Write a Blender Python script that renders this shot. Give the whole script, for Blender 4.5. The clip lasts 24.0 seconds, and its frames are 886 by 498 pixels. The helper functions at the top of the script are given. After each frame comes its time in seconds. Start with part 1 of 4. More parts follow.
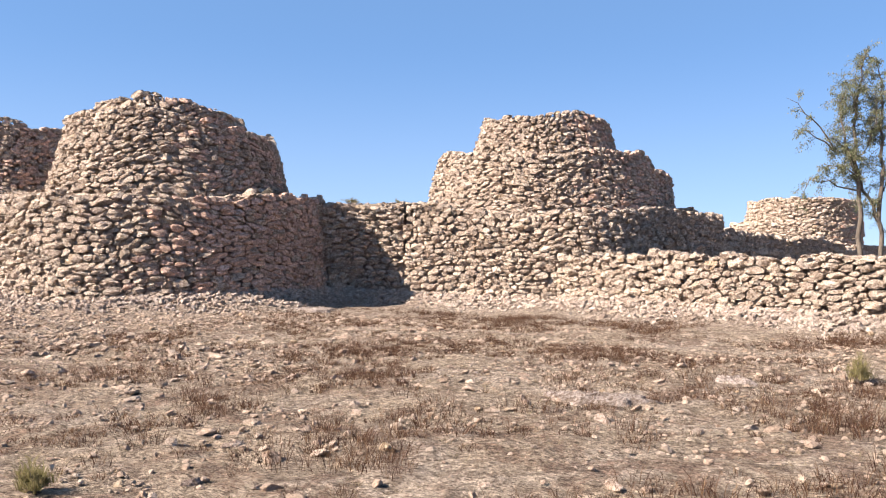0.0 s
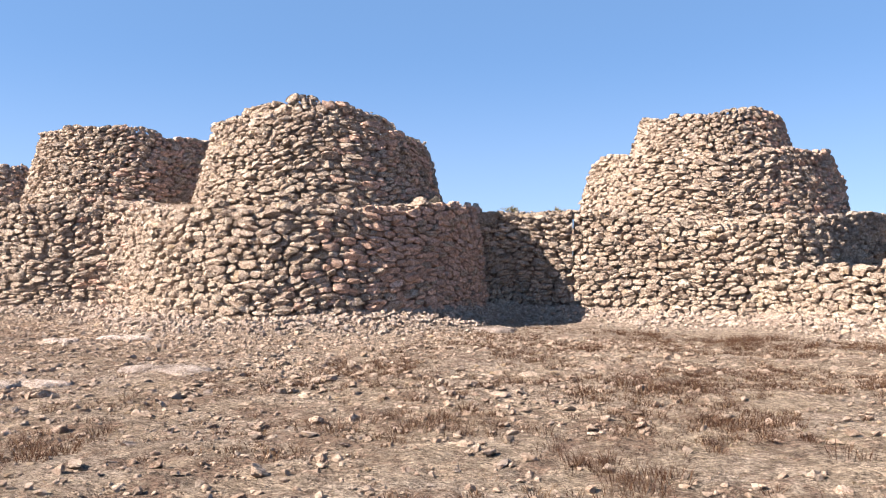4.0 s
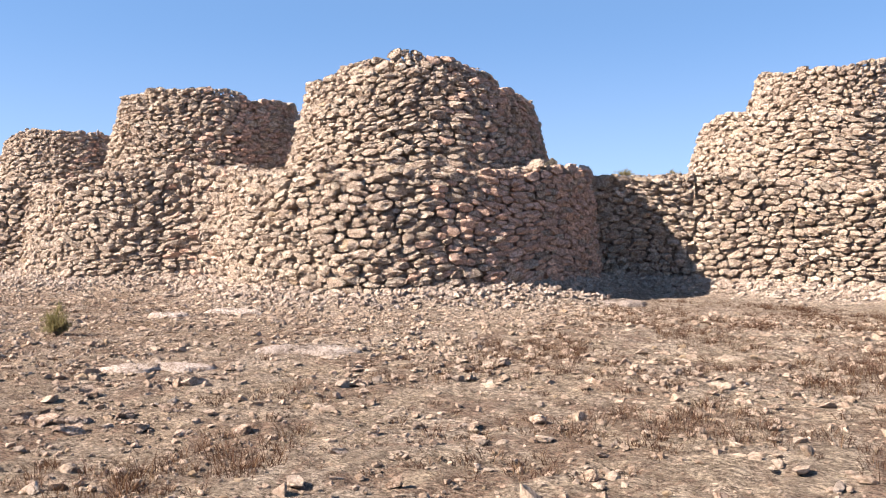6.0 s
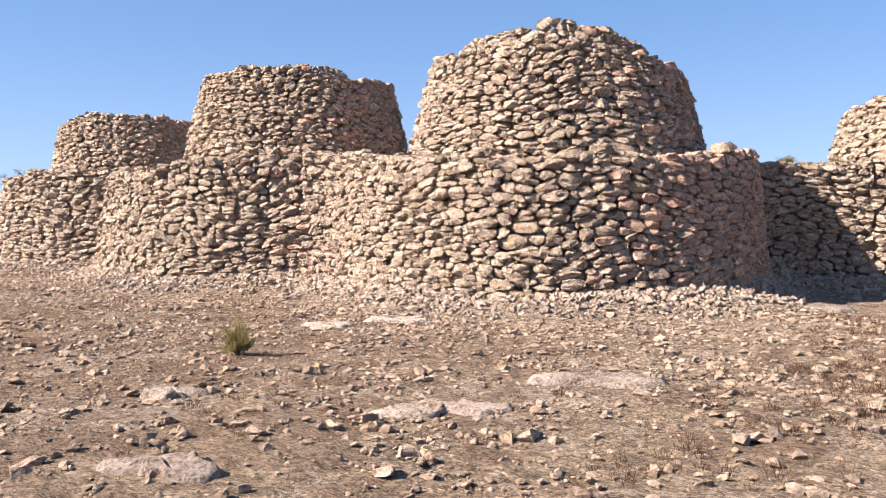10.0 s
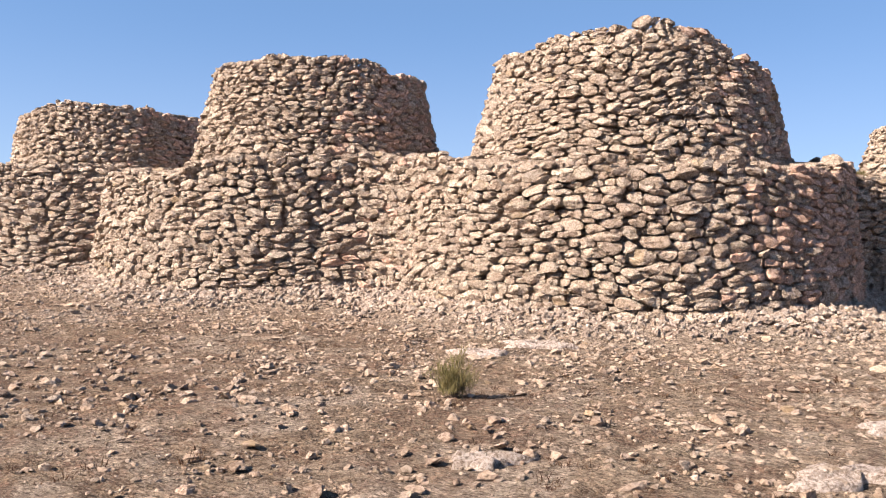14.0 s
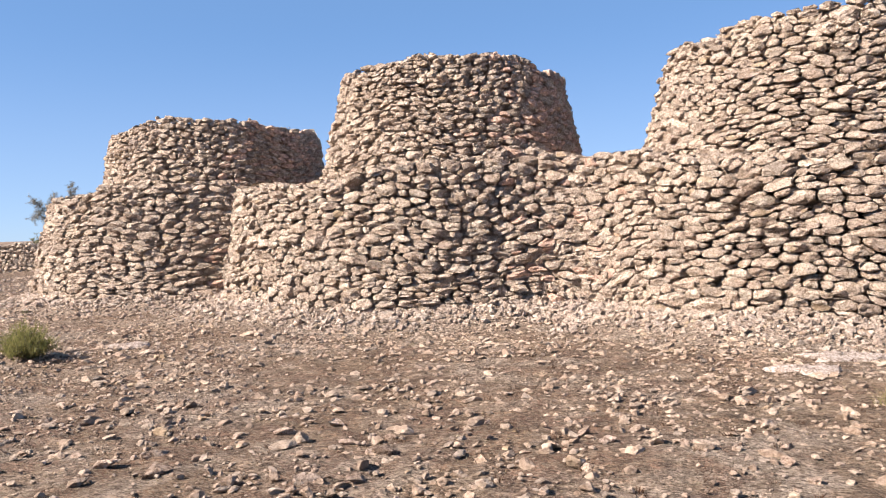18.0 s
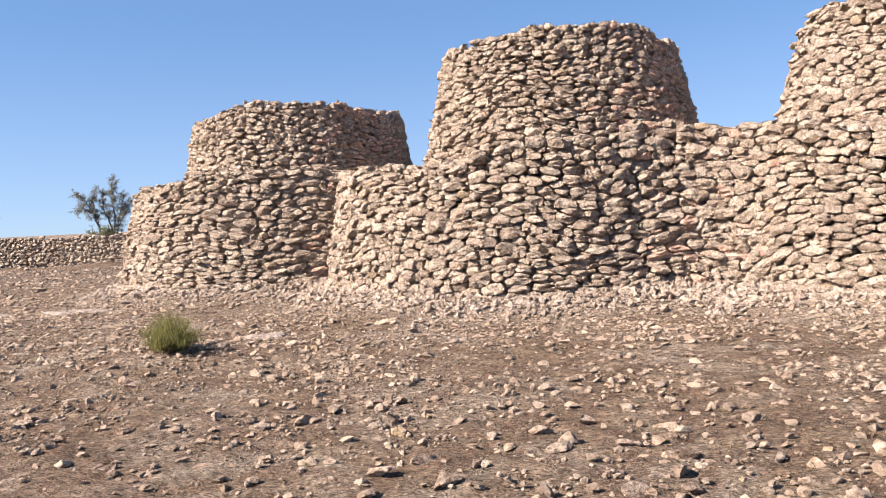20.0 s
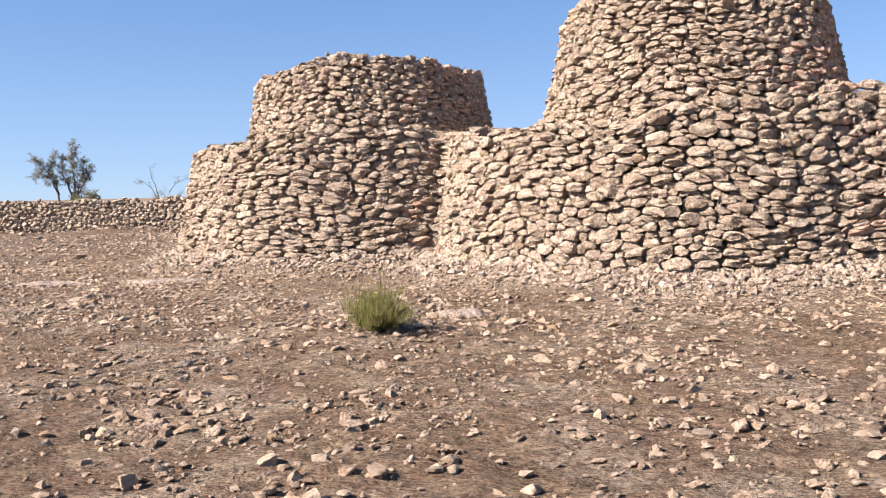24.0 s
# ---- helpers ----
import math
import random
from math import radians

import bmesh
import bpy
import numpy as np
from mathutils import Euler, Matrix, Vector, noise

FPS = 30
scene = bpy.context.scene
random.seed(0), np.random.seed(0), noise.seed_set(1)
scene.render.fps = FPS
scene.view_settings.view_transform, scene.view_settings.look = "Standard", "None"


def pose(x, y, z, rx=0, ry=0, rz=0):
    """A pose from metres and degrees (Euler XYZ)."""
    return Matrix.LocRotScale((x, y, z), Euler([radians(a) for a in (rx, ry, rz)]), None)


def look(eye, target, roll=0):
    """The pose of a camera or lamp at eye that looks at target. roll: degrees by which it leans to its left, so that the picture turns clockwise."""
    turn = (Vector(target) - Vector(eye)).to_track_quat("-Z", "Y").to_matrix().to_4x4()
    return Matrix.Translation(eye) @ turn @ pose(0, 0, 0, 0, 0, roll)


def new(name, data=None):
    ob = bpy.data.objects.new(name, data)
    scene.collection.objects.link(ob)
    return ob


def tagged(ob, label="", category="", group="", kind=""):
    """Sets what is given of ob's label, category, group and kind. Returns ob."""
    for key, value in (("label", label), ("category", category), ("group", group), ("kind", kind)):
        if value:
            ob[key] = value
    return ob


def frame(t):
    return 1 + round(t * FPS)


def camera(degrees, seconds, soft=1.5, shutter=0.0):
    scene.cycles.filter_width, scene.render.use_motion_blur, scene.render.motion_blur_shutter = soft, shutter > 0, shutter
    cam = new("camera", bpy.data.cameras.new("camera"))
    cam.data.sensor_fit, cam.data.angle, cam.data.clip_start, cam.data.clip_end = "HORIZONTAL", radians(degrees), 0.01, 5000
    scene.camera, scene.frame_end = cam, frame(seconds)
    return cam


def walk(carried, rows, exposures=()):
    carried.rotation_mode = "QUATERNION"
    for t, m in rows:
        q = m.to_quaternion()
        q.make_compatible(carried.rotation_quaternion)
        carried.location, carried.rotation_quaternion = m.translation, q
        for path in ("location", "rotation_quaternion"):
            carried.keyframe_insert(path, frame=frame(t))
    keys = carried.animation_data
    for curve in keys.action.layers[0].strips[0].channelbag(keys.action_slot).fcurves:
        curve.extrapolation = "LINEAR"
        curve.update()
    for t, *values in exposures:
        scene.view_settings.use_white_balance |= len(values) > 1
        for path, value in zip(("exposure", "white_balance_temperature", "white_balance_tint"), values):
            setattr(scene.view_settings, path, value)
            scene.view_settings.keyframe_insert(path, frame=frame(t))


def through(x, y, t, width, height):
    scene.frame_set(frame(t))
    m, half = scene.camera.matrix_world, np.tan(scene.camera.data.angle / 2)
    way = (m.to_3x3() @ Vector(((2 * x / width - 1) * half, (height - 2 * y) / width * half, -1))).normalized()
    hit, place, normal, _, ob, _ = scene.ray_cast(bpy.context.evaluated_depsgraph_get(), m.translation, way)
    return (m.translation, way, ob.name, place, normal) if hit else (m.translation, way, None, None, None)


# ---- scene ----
cam = camera(58.6, 24.0, soft=1.08)
METRES, EYE, TILT, LEAN, TURN = 22.059, 1.5, 0.0, 0.0, 24.2
ROWS = [
    (0.0, 0.0, 0.0, 0.0, -0.0, 0.0, -0.68),
    (0.5, -0.0175, 0.007, 0.0018, 2.02, -1.56, -0.6),
    (1.0, -0.0343, 0.0158, 0.0023, 2.94, -0.3, -0.66),
    (1.5, -0.0511, 0.0242, 0.0014, 4.22, 0.93, -0.77),
    (3.5, -0.1193, 0.0603, 0.0037, 4.42, 0.15, -0.03),
    (4.0, -0.1361, 0.0745, 0.0022, 3.67, 0.68, -0.15),
    (4.5, -0.1529, 0.087, 0.0025, 4.72, 0.55, 0.48),
    (5.0, -0.1722, 0.1001, 0.0027, 5.68, 0.17, 0.46),
    (5.5, -0.192, 0.1152, 0.0007, 6.03, -0.72, 0.07),
    (6.0, -0.2106, 0.1263, 0.0015, 6.71, -1.63, 0.04),
    (6.5, -0.2291, 0.1387, 0.0026, 6.46, -1.47, 0.12),
    (7.0, -0.2467, 0.1524, 0.0033, 5.43, -1.34, 0.3),
    (7.5, -0.2666, 0.1586, 0.0025, 5.06, -0.8, 0.13),
    (8.0, -0.2836, 0.1658, 0.0029, 4.98, -1.0, -0.24),
    (8.5, -0.3026, 0.178, 0.0032, 6.28, -1.41, -0.92),
    (9.0, -0.3221, 0.1857, 0.0039, 8.02, -1.63, -1.25),
    (9.5, -0.3389, 0.1937, 0.0038, 7.58, -2.08, -0.59),
    (11.5, -0.4175, 0.2231, 0.0041, 4.17, -2.65, 0.25),
    (12.0, -0.4385, 0.2295, 0.0032, 4.98, -3.34, -0.3),
    (12.5, -0.4575, 0.2369, 0.0042, 6.02, -4.47, -0.07),
    (13.0, -0.4775, 0.2468, 0.0045, 5.21, -4.53, 0.84),
    (13.5, -0.4977, 0.2505, 0.0052, 3.31, -3.68, 0.32),
    (14.0, -0.5154, 0.2562, 0.0072, -0.84, -1.95, -0.92),
    (14.5, -0.5343, 0.2659, 0.007, -1.56, 1.31, -0.85),
    (15.0, -0.5539, 0.2702, 0.0068, -0.35, 1.48, -0.82),
    (15.5, -0.5726, 0.2762, 0.0067, 0.22, -0.76, -0.77),
    (16.0, -0.5924, 0.2853, 0.0068, 1.4, -1.96, 0.04),
    (16.5, -0.6129, 0.289, 0.0068, 2.66, -1.86, 0.6),
    (17.0, -0.632, 0.2963, 0.0069, 1.71, -2.03, 0.93),
    (17.5, -0.651, 0.3078, 0.0073, -0.35, -1.54, 1.43),
    (18.0, -0.6702, 0.3161, 0.0063, -1.08, -1.22, 1.62),
    (18.5, -0.688, 0.3246, 0.0057, -0.19, -1.47, 1.67),
    (19.0, -0.7078, 0.3344, 0.0049, 1.04, -1.74, 2.42),
    (19.5, -0.7289, 0.3399, 0.0063, 1.64, -2.01, 3.17),
    (21.5, -0.8055, 0.3739, 0.0031, -2.05, -3.15, 0.96),
    (22.0, -0.8243, 0.3844, 0.004, -2.07, -3.8, 1.69),
    (22.5, -0.8432, 0.3917, 0.0035, -2.08, -3.94, 2.41),
    (23.0, -0.8609, 0.4003, 0.0026, -2.65, -4.44, 1.81),
    (23.5, -0.8799, 0.4105, 0.0035, -2.88, -4.13, 1.49),
    (24.0, -0.9004, 0.4161, 0.0026, -2.15, -4.04, 1.42),
]
# the camera's white balance drifts a little warmer in the middle of the walk
EXPOSURES = [(0.0, 1.83, 6410, 11), (1.2, 1.78, 6400, 11), (4.0, 1.86, 6450, 11), (6.0, 1.88, 6490, 11), (9.0, 1.86, 6570, 12), (12.0, 1.80, 6770, 13), (13.2, 1.76, 6830, 13), (14.2, 1.72, 6580, 12), (15.0, 1.70, 6240, 11), (18.0, 1.71, 6400, 11), (24.0, 1.72, 6540, 11)]
walk(cam, [(t, pose(0, 0, EYE, TILT, LEAN, TURN) @ pose(METRES * x, METRES * y, METRES * z, 90 + pitch, roll, yaw)) for t, x, y, z, yaw, pitch, roll in ROWS], EXPOSURES)

# ---- world, sun ----
SUN_AZ, SUN_EL = 44.0, 37.5          # the way the shadows fall on the ground, and the sun's height
world = bpy.data.worlds.new("sky")
scene.world = world
world.use_nodes = True
wn = world.node_tree
sky = wn.nodes.new("ShaderNodeTexSky")
sky.sky_type = "NISHITA"
sky.sun_disc = False
sky.sun_elevation = radians(SUN_EL)
sky.sun_rotation = radians(226)
sky.altitude = 2500
sky.air_density, sky.dust_density, sky.ozone_density = 0.75, 0.8, 4.0
tint = wn.nodes.new("ShaderNodeMix")          # clear dry air, a little deeper blue
tint.data_type, tint.blend_type = "RGBA", "MULTIPLY"
tint.inputs[0].default_value, tint.inputs[7].default_value = 1.0, (0.96, 0.98, 0.98, 1)
wn.links.new(sky.outputs[0], tint.inputs[6])
even = wn.nodes.new("ShaderNodeMix")          # fine summer haze that evens the blue out
even.data_type = "RGBA"
even.inputs[0].default_value, even.inputs[7].default_value = 0.55, (1.18, 2.30, 4.20, 1)
wn.links.new(tint.outputs[2], even.inputs[6])
place = wn.nodes.new("ShaderNodeSeparateXYZ")          # pale dust low over the horizon
wn.links.new(wn.nodes.new("ShaderNodeTexCoord").outputs["Generated"], place.inputs[0])
low = wn.nodes.new("ShaderNodeMapRange")
low.interpolation_type = "SMOOTHSTEP"
for key, v in (("From Min", 0.0), ("From Max", 0.26), ("To Min", 0.38), ("To Max", 0.0)):
    low.inputs[key].default_value = v
wn.links.new(place.outputs[2], low.inputs["Value"])
haze = wn.nodes.new("ShaderNodeMix")
haze.data_type = "RGBA"
haze.inputs[7].default_value = (2.9, 3.5, 4.5, 1)
wn.links.new(low.outputs[0], haze.inputs[0])
wn.links.new(even.outputs[2], haze.inputs[6])
wn.links.new(haze.outputs[2], wn.nodes["Background"].inputs[0])
wn.nodes["Background"].inputs[1].default_value = 0.060

sun = new("sun", bpy.data.lights.new("sun", "SUN"))
sun.data.energy, sun.data.angle, sun.data.color = 5.0, radians(0.53), (1.0, 0.915, 0.81)
away = Vector((math.cos(radians(SUN_AZ)) * math.cos(radians(SUN_EL)), math.sin(radians(SUN_AZ)) * math.cos(radians(SUN_EL)), -math.sin(radians(SUN_EL))))
sun.matrix_world = look((-60, -40, 60), Vector((-60, -40, 60)) + away)


# ---- materials ----
class Nodes:
    """A short hand for node materials."""

    def __init__(self, name, roughness=0.9):
        self.mat = bpy.data.materials.new(name)
        self.mat.use_nodes = True
        self.tree = self.mat.node_tree
        self.bsdf = self.tree.nodes["Principled BSDF"]
        self.bsdf.inputs["Roughness"].default_value = roughness
        self.bsdf.inputs["Specular IOR Level"].default_value = 0.2

    def add(self, kind, **inputs):
        n = self.tree.nodes.new(kind)
        for k, v in inputs.items():
            self.put(n, k.replace("_", " "), v)
        return n

    def put(self, n, key, v):
        if isinstance(v, bpy.types.NodeSocket):
            self.tree.links.new(v, n.inputs[key])
        else:
            n.inputs[key].default_value = v

    def noise(self, scale, detail=4, rough=0.55, vector=None, distortion=0.0):
        n = self.add("ShaderNodeTexNoise", Scale=scale, Detail=detail, Roughness=rough, Distortion=distortion)
        if vector is not None:
            self.put(n, "Vector", vector)
        return n.outputs["Fac"]

    def math(self, op, a, b=0.0, clamp=False):
        n = self.tree.nodes.new("ShaderNodeMath")
        n.operation, n.use_clamp = op, clamp
        self.put(n, 0, a)
        self.put(n, 1, b)
        return n.outputs[0]

    def ramp(self, fac, stops, mode="LINEAR"):
        n = self.add("ShaderNodeValToRGB", Fac=fac)
        n.color_ramp.interpolation = mode
        e = n.color_ramp.elements
        while len(e) < len(stops):
            e.new(0.5)
        for el, (p, c) in zip(e, stops):
            el.position, el.color = p, (*c, 1)
        return n.outputs[0]

    def mix(self, fac, a, b, mode="MIX"):
        n = self.tree.nodes.new("ShaderNodeMix")
        n.data_type, n.blend_type = "RGBA", mode
        self.put(n, 0, fac)
        self.put(n, 6, a if not isinstance(a, tuple) else (*a, 1))
        self.put(n, 7, b if not isinstance(b, tuple) else (*b, 1))
        return n.outputs[2]

    def bump(self, height, strength, distance, before=None):
        n = self.add("ShaderNodeBump", Height=height, Strength=strength, Distance=distance)
        if before is not None:
            self.put(n, "Normal", before)
        return n.outputs[0]

    def done(self, color, normal=None):
        self.put(self.bsdf, "Base Color", color if not isinstance(color, tuple) else (*color, 1))
        if normal is not None:
            self.put(self.bsdf, "Normal", normal)
        return self.mat


def world_place(n):
    return n.add("ShaderNodeNewGeometry").outputs["Position"]


def piece_random(n):
    """A number that differs from stone to stone, joined or not."""
    a = n.add("ShaderNodeObjectInfo").outputs["Random"]
    b = n.add("ShaderNodeNewGeometry").outputs["Random Per Island"]
    return n.math("FRACT", n.math("ADD", a, b))


def stone_material(name, stops, pits=1.0, hollow_dark=1.0):
    n = Nodes(name, 0.93)
    pos = world_place(n)
    rnd = piece_random(n)
    tone = n.ramp(rnd, stops)
    value = n.math("FRACT", n.math("MULTIPLY", rnd, 7.31))
    tone = n.mix(1.0, tone, n.ramp(value, [(0, (0.80, 0.80, 0.80)), (1, (1.12, 1.12, 1.12))]), "MULTIPLY")
    patch = n.noise(1.1, 3, 0.6, pos)
    tone = n.mix(1.0, tone, n.ramp(patch, [(0.3, (0.90, 0.88, 0.87)), (0.7, (1.06, 1.04, 1.0))]), "MULTIPLY")
    blotch = n.noise(11, 5, 0.65, pos)
    tone = n.mix(1.0, tone, n.ramp(blotch, [(0.33, (0.70, 0.66, 0.61)), (0.48, (1, 1, 1)), (0.66, (1.16, 1.16, 1.15))]), "MULTIPLY")
    lichen = n.noise(3.3, 5, 0.7, pos)
    tone = n.mix(n.ramp(lichen, [(0.64, (0, 0, 0)), (0.76, (0.4, 0.4, 0.4))]), tone, (0.285, 0.265, 0.17))
    ochre = n.math("MULTIPLY", n.ramp(n.noise(2.2, 4, 0.6, pos, 0.4), [(0.66, (0, 0, 0)), (0.74, (1, 1, 1))]), 0.45)
    tone = n.mix(ochre, tone, (0.30, 0.20, 0.085))
    # colour darker in pits, cracks and holes, so that the relief reads
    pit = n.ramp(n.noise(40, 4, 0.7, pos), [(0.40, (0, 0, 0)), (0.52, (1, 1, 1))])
    tone = n.mix(hollow_dark, tone, n.ramp(pit, [(0, (0.60, 0.55, 0.51)), (1, (1.05, 1.05, 1.05))]), "MULTIPLY")
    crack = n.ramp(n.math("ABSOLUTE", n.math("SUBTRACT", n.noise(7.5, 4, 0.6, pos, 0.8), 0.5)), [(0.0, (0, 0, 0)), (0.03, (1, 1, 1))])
    tone = n.mix(hollow_dark, tone, n.ramp(crack, [(0, (0.62, 0.56, 0.5)), (1, (1, 1, 1))]), "MULTIPLY")
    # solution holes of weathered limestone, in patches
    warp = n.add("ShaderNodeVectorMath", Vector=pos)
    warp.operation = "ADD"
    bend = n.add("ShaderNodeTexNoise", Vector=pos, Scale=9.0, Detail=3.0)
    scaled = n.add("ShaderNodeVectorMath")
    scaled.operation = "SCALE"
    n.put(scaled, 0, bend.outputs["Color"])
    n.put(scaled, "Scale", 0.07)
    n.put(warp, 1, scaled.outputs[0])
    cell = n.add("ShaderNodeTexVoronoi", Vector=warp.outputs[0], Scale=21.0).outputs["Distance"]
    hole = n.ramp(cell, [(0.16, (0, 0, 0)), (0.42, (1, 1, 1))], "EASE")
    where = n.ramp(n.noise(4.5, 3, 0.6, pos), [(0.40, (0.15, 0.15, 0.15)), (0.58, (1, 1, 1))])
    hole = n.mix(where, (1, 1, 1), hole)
    tone = n.mix(hollow_dark, tone, n.ramp(hole, [(0, (0.78, 0.74, 0.71)), (0.5, (0.98, 0.98, 0.98)), (1, (1.02, 1.02, 1.02))]), "MULTIPLY")
    odd = n.math("FRACT", n.math("MULTIPLY", rnd, 13.7))
    tone = n.mix(n.ramp(odd, [(0.975, (0, 0, 0)), (0.985, (0.42, 0.42, 0.42))]), tone, (0.40, 0.27, 0.13))
    h = n.bump(n.noise(16, 6, 0.72, pos), 1.0, 0.065 * pits)
    h = n.bump(hole, 0.7, 0.02 * pits, h)
    h = n.bump(crack, 0.8, 0.012 * pits, h)
    h = n.bump(n.noise(50, 4, 0.8, pos), 1.0, 0.028 * pits, h)
    h = n.bump(pit, 0.6, 0.010 * pits, h)
    return n.done(tone, h)


LIMESTONE = [(0.0, (0.529, 0.412, 0.334)), (0.25, (0.6, 0.481, 0.399)), (0.5, (0.64, 0.524, 0.436)), (0.72, (0.561, 0.438, 0.359)), (0.88, (0.661, 0.561, 0.474)), (1.0, (0.514, 0.425, 0.359))]
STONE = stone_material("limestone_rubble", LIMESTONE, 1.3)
# redder limestone for the flat-faced east flanks, their warm bounce light painted in
BOUNCE_STONE = stone_material("bounce_lit_limestone", [(0.0, (0.576, 0.386, 0.303)), (0.4, (0.641, 0.439, 0.349)), (0.75, (0.665, 0.468, 0.379)), (1.0, (0.593, 0.405, 0.326))], 0.8, 0.8)
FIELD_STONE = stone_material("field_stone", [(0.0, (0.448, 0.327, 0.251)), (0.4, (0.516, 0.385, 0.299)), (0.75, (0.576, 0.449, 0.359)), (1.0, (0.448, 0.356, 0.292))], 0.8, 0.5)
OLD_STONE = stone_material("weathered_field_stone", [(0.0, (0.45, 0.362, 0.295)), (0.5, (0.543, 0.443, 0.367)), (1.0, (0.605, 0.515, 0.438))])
# much darker stone, for two of tower B's rim stones
DARK_STONE = stone_material("dark_rim_stone", [(0.0, (0.14, 0.119, 0.098)), (1.0, (0.21, 0.182, 0.147))])
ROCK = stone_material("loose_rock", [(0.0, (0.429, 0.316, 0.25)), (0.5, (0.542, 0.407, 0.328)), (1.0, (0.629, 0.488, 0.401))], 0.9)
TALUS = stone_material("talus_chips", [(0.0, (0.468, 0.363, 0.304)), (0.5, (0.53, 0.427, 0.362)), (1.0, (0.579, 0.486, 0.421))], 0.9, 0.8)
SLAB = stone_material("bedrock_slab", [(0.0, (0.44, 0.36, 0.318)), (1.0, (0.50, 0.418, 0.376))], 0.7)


def soil_material():
    n = Nodes("dry_red_soil", 0.97)
    pos = world_place(n)
    sep = n.add("ShaderNodeSeparateXYZ", Vector=pos)
    wide = n.noise(0.22, 4, 0.6, pos)
    mid = n.noise(1.3, 6, 0.68, pos, 0.6)
    fine = n.noise(14, 6, 0.72, pos)
    grain = n.noise(42, 5, 0.78, pos)
    tone = n.ramp(mid, [(0.34, (0.098, 0.057, 0.037)), (0.46, (0.172, 0.101, 0.065)), (0.56, (0.255, 0.166, 0.111)), (0.68, (0.37, 0.275, 0.202))])
    tone = n.mix(n.ramp(wide, [(0.38, (0, 0, 0)), (0.66, (0.5, 0.5, 0.5))]), tone, (0.245, 0.162, 0.114))
    straw = n.ramp(n.noise(0.8, 5, 0.65, pos, 0.4), [(0.44, (0, 0, 0)), (0.62, (0.25, 0.25, 0.25))])
    tone = n.mix(straw, tone, (0.225, 0.165, 0.105))
    # the soil is paler and dustier on the part with the dry weeds
    east = n.add("ShaderNodeMapRange", Value=n.math("ADD", sep.outputs[0], n.math("MULTIPLY", n.noise(0.5, 3, 0.5, pos), 6)))
    for key, v in (("From Min", -15.0), ("From Max", -3.0), ("To Min", 0.0), ("To Max", 0.72)):
        east.inputs[key].default_value = v
    tone = n.mix(east.outputs[0], tone, (0.43, 0.338, 0.252))
    # bleached dusty crust, and rusty patches of dead leaf litter
    crust = n.ramp(n.noise(0.75, 6, 0.66, pos, 0.8), [(0.47, (0, 0, 0)), (0.60, (0.62, 0.62, 0.62))])
    tone = n.mix(crust, tone, (0.44, 0.352, 0.288))
    rust = n.ramp(n.noise(1.15, 7, 0.72, pos, 1.0), [(0.49, (0, 0, 0)), (0.57, (0.74, 0.74, 0.74))])
    tone = n.mix(rust, tone, (0.158, 0.086, 0.058))
    # darker red earth beyond the towers
    west = n.add("ShaderNodeMapRange", Value=n.math("ADD", sep.outputs[0], n.math("MULTIPLY", n.noise(0.35, 3, 0.5, pos), 8)))
    for key, v in (("From Min", -40.0), ("From Max", -29.0), ("To Min", 0.7), ("To Max", 0.0)):
        west.inputs[key].default_value = v
    tone = n.mix(west.outputs[0], tone, n.ramp(mid, [(0.36, (0.08, 0.049, 0.034)), (0.6, (0.155, 0.1, 0.073))]))
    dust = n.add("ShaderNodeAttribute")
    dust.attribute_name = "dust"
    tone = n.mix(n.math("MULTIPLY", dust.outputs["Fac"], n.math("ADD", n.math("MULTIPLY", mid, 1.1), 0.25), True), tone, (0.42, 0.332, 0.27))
    tone = n.mix(1.0, tone, n.ramp(fine, [(0.34, (0.34, 0.29, 0.26)), (0.5, (1, 1, 1)), (0.66, (1.7, 1.68, 1.64))]), "MULTIPLY")
    tone = n.mix(1.0, tone, n.ramp(grain, [(0.36, (0.40, 0.36, 0.33)), (0.5, (1, 1, 1)), (0.64, (1.55, 1.54, 1.5))]), "MULTIPLY")
    litter = n.ramp(n.noise(5.5, 6, 0.8, pos), [(0.50, (0, 0, 0)), (0.60, (0.6, 0.6, 0.6))])
    tone = n.mix(litter, tone, (0.075, 0.046, 0.031))
    grit = n.ramp(n.noise(60, 3, 0.75, pos), [(0.56, (0, 0, 0)), (0.63, (0.75, 0.75, 0.75))])
    tone = n.mix(grit, tone, (0.36, 0.285, 0.22))
    chaff = None                                          # short straws that lie every way, pale and dark
    for turn, shade, shift, edge in ((0.5, (0.34, 0.262, 0.185), 0.0, 0.575), (-0.9, (0.30, 0.225, 0.155), 3.0, 0.585), (2.2, (0.33, 0.255, 0.19), 5.0, 0.59), (1.7, (0.06, 0.036, 0.024), 7.0, 0.57), (0.1, (0.07, 0.042, 0.028), 11.0, 0.58)):
        place = n.add("ShaderNodeMapping", Vector=pos, Scale=(15, 58, 40), Rotation=(0, 0, turn), Location=(shift, shift, 0)).outputs[0]
        fibre = n.ramp(n.noise(1.0, 3, 0.65, place), [(edge, (0, 0, 0)), (edge + 0.05, (0.75, 0.75, 0.75))])
        tone = n.mix(fibre, tone, shade)
        chaff = fibre if chaff is None else n.mix(1.0, chaff, fibre, "ADD")
    h = n.bump(mid, 0.5, 0.12)
    h = n.bump(fine, 1.0, 0.11, h)
    h = n.bump(grain, 1.0, 0.035, h)
    h = n.bump(chaff, 0.6, 0.012, h)
    return n.done(tone, h)


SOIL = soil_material()


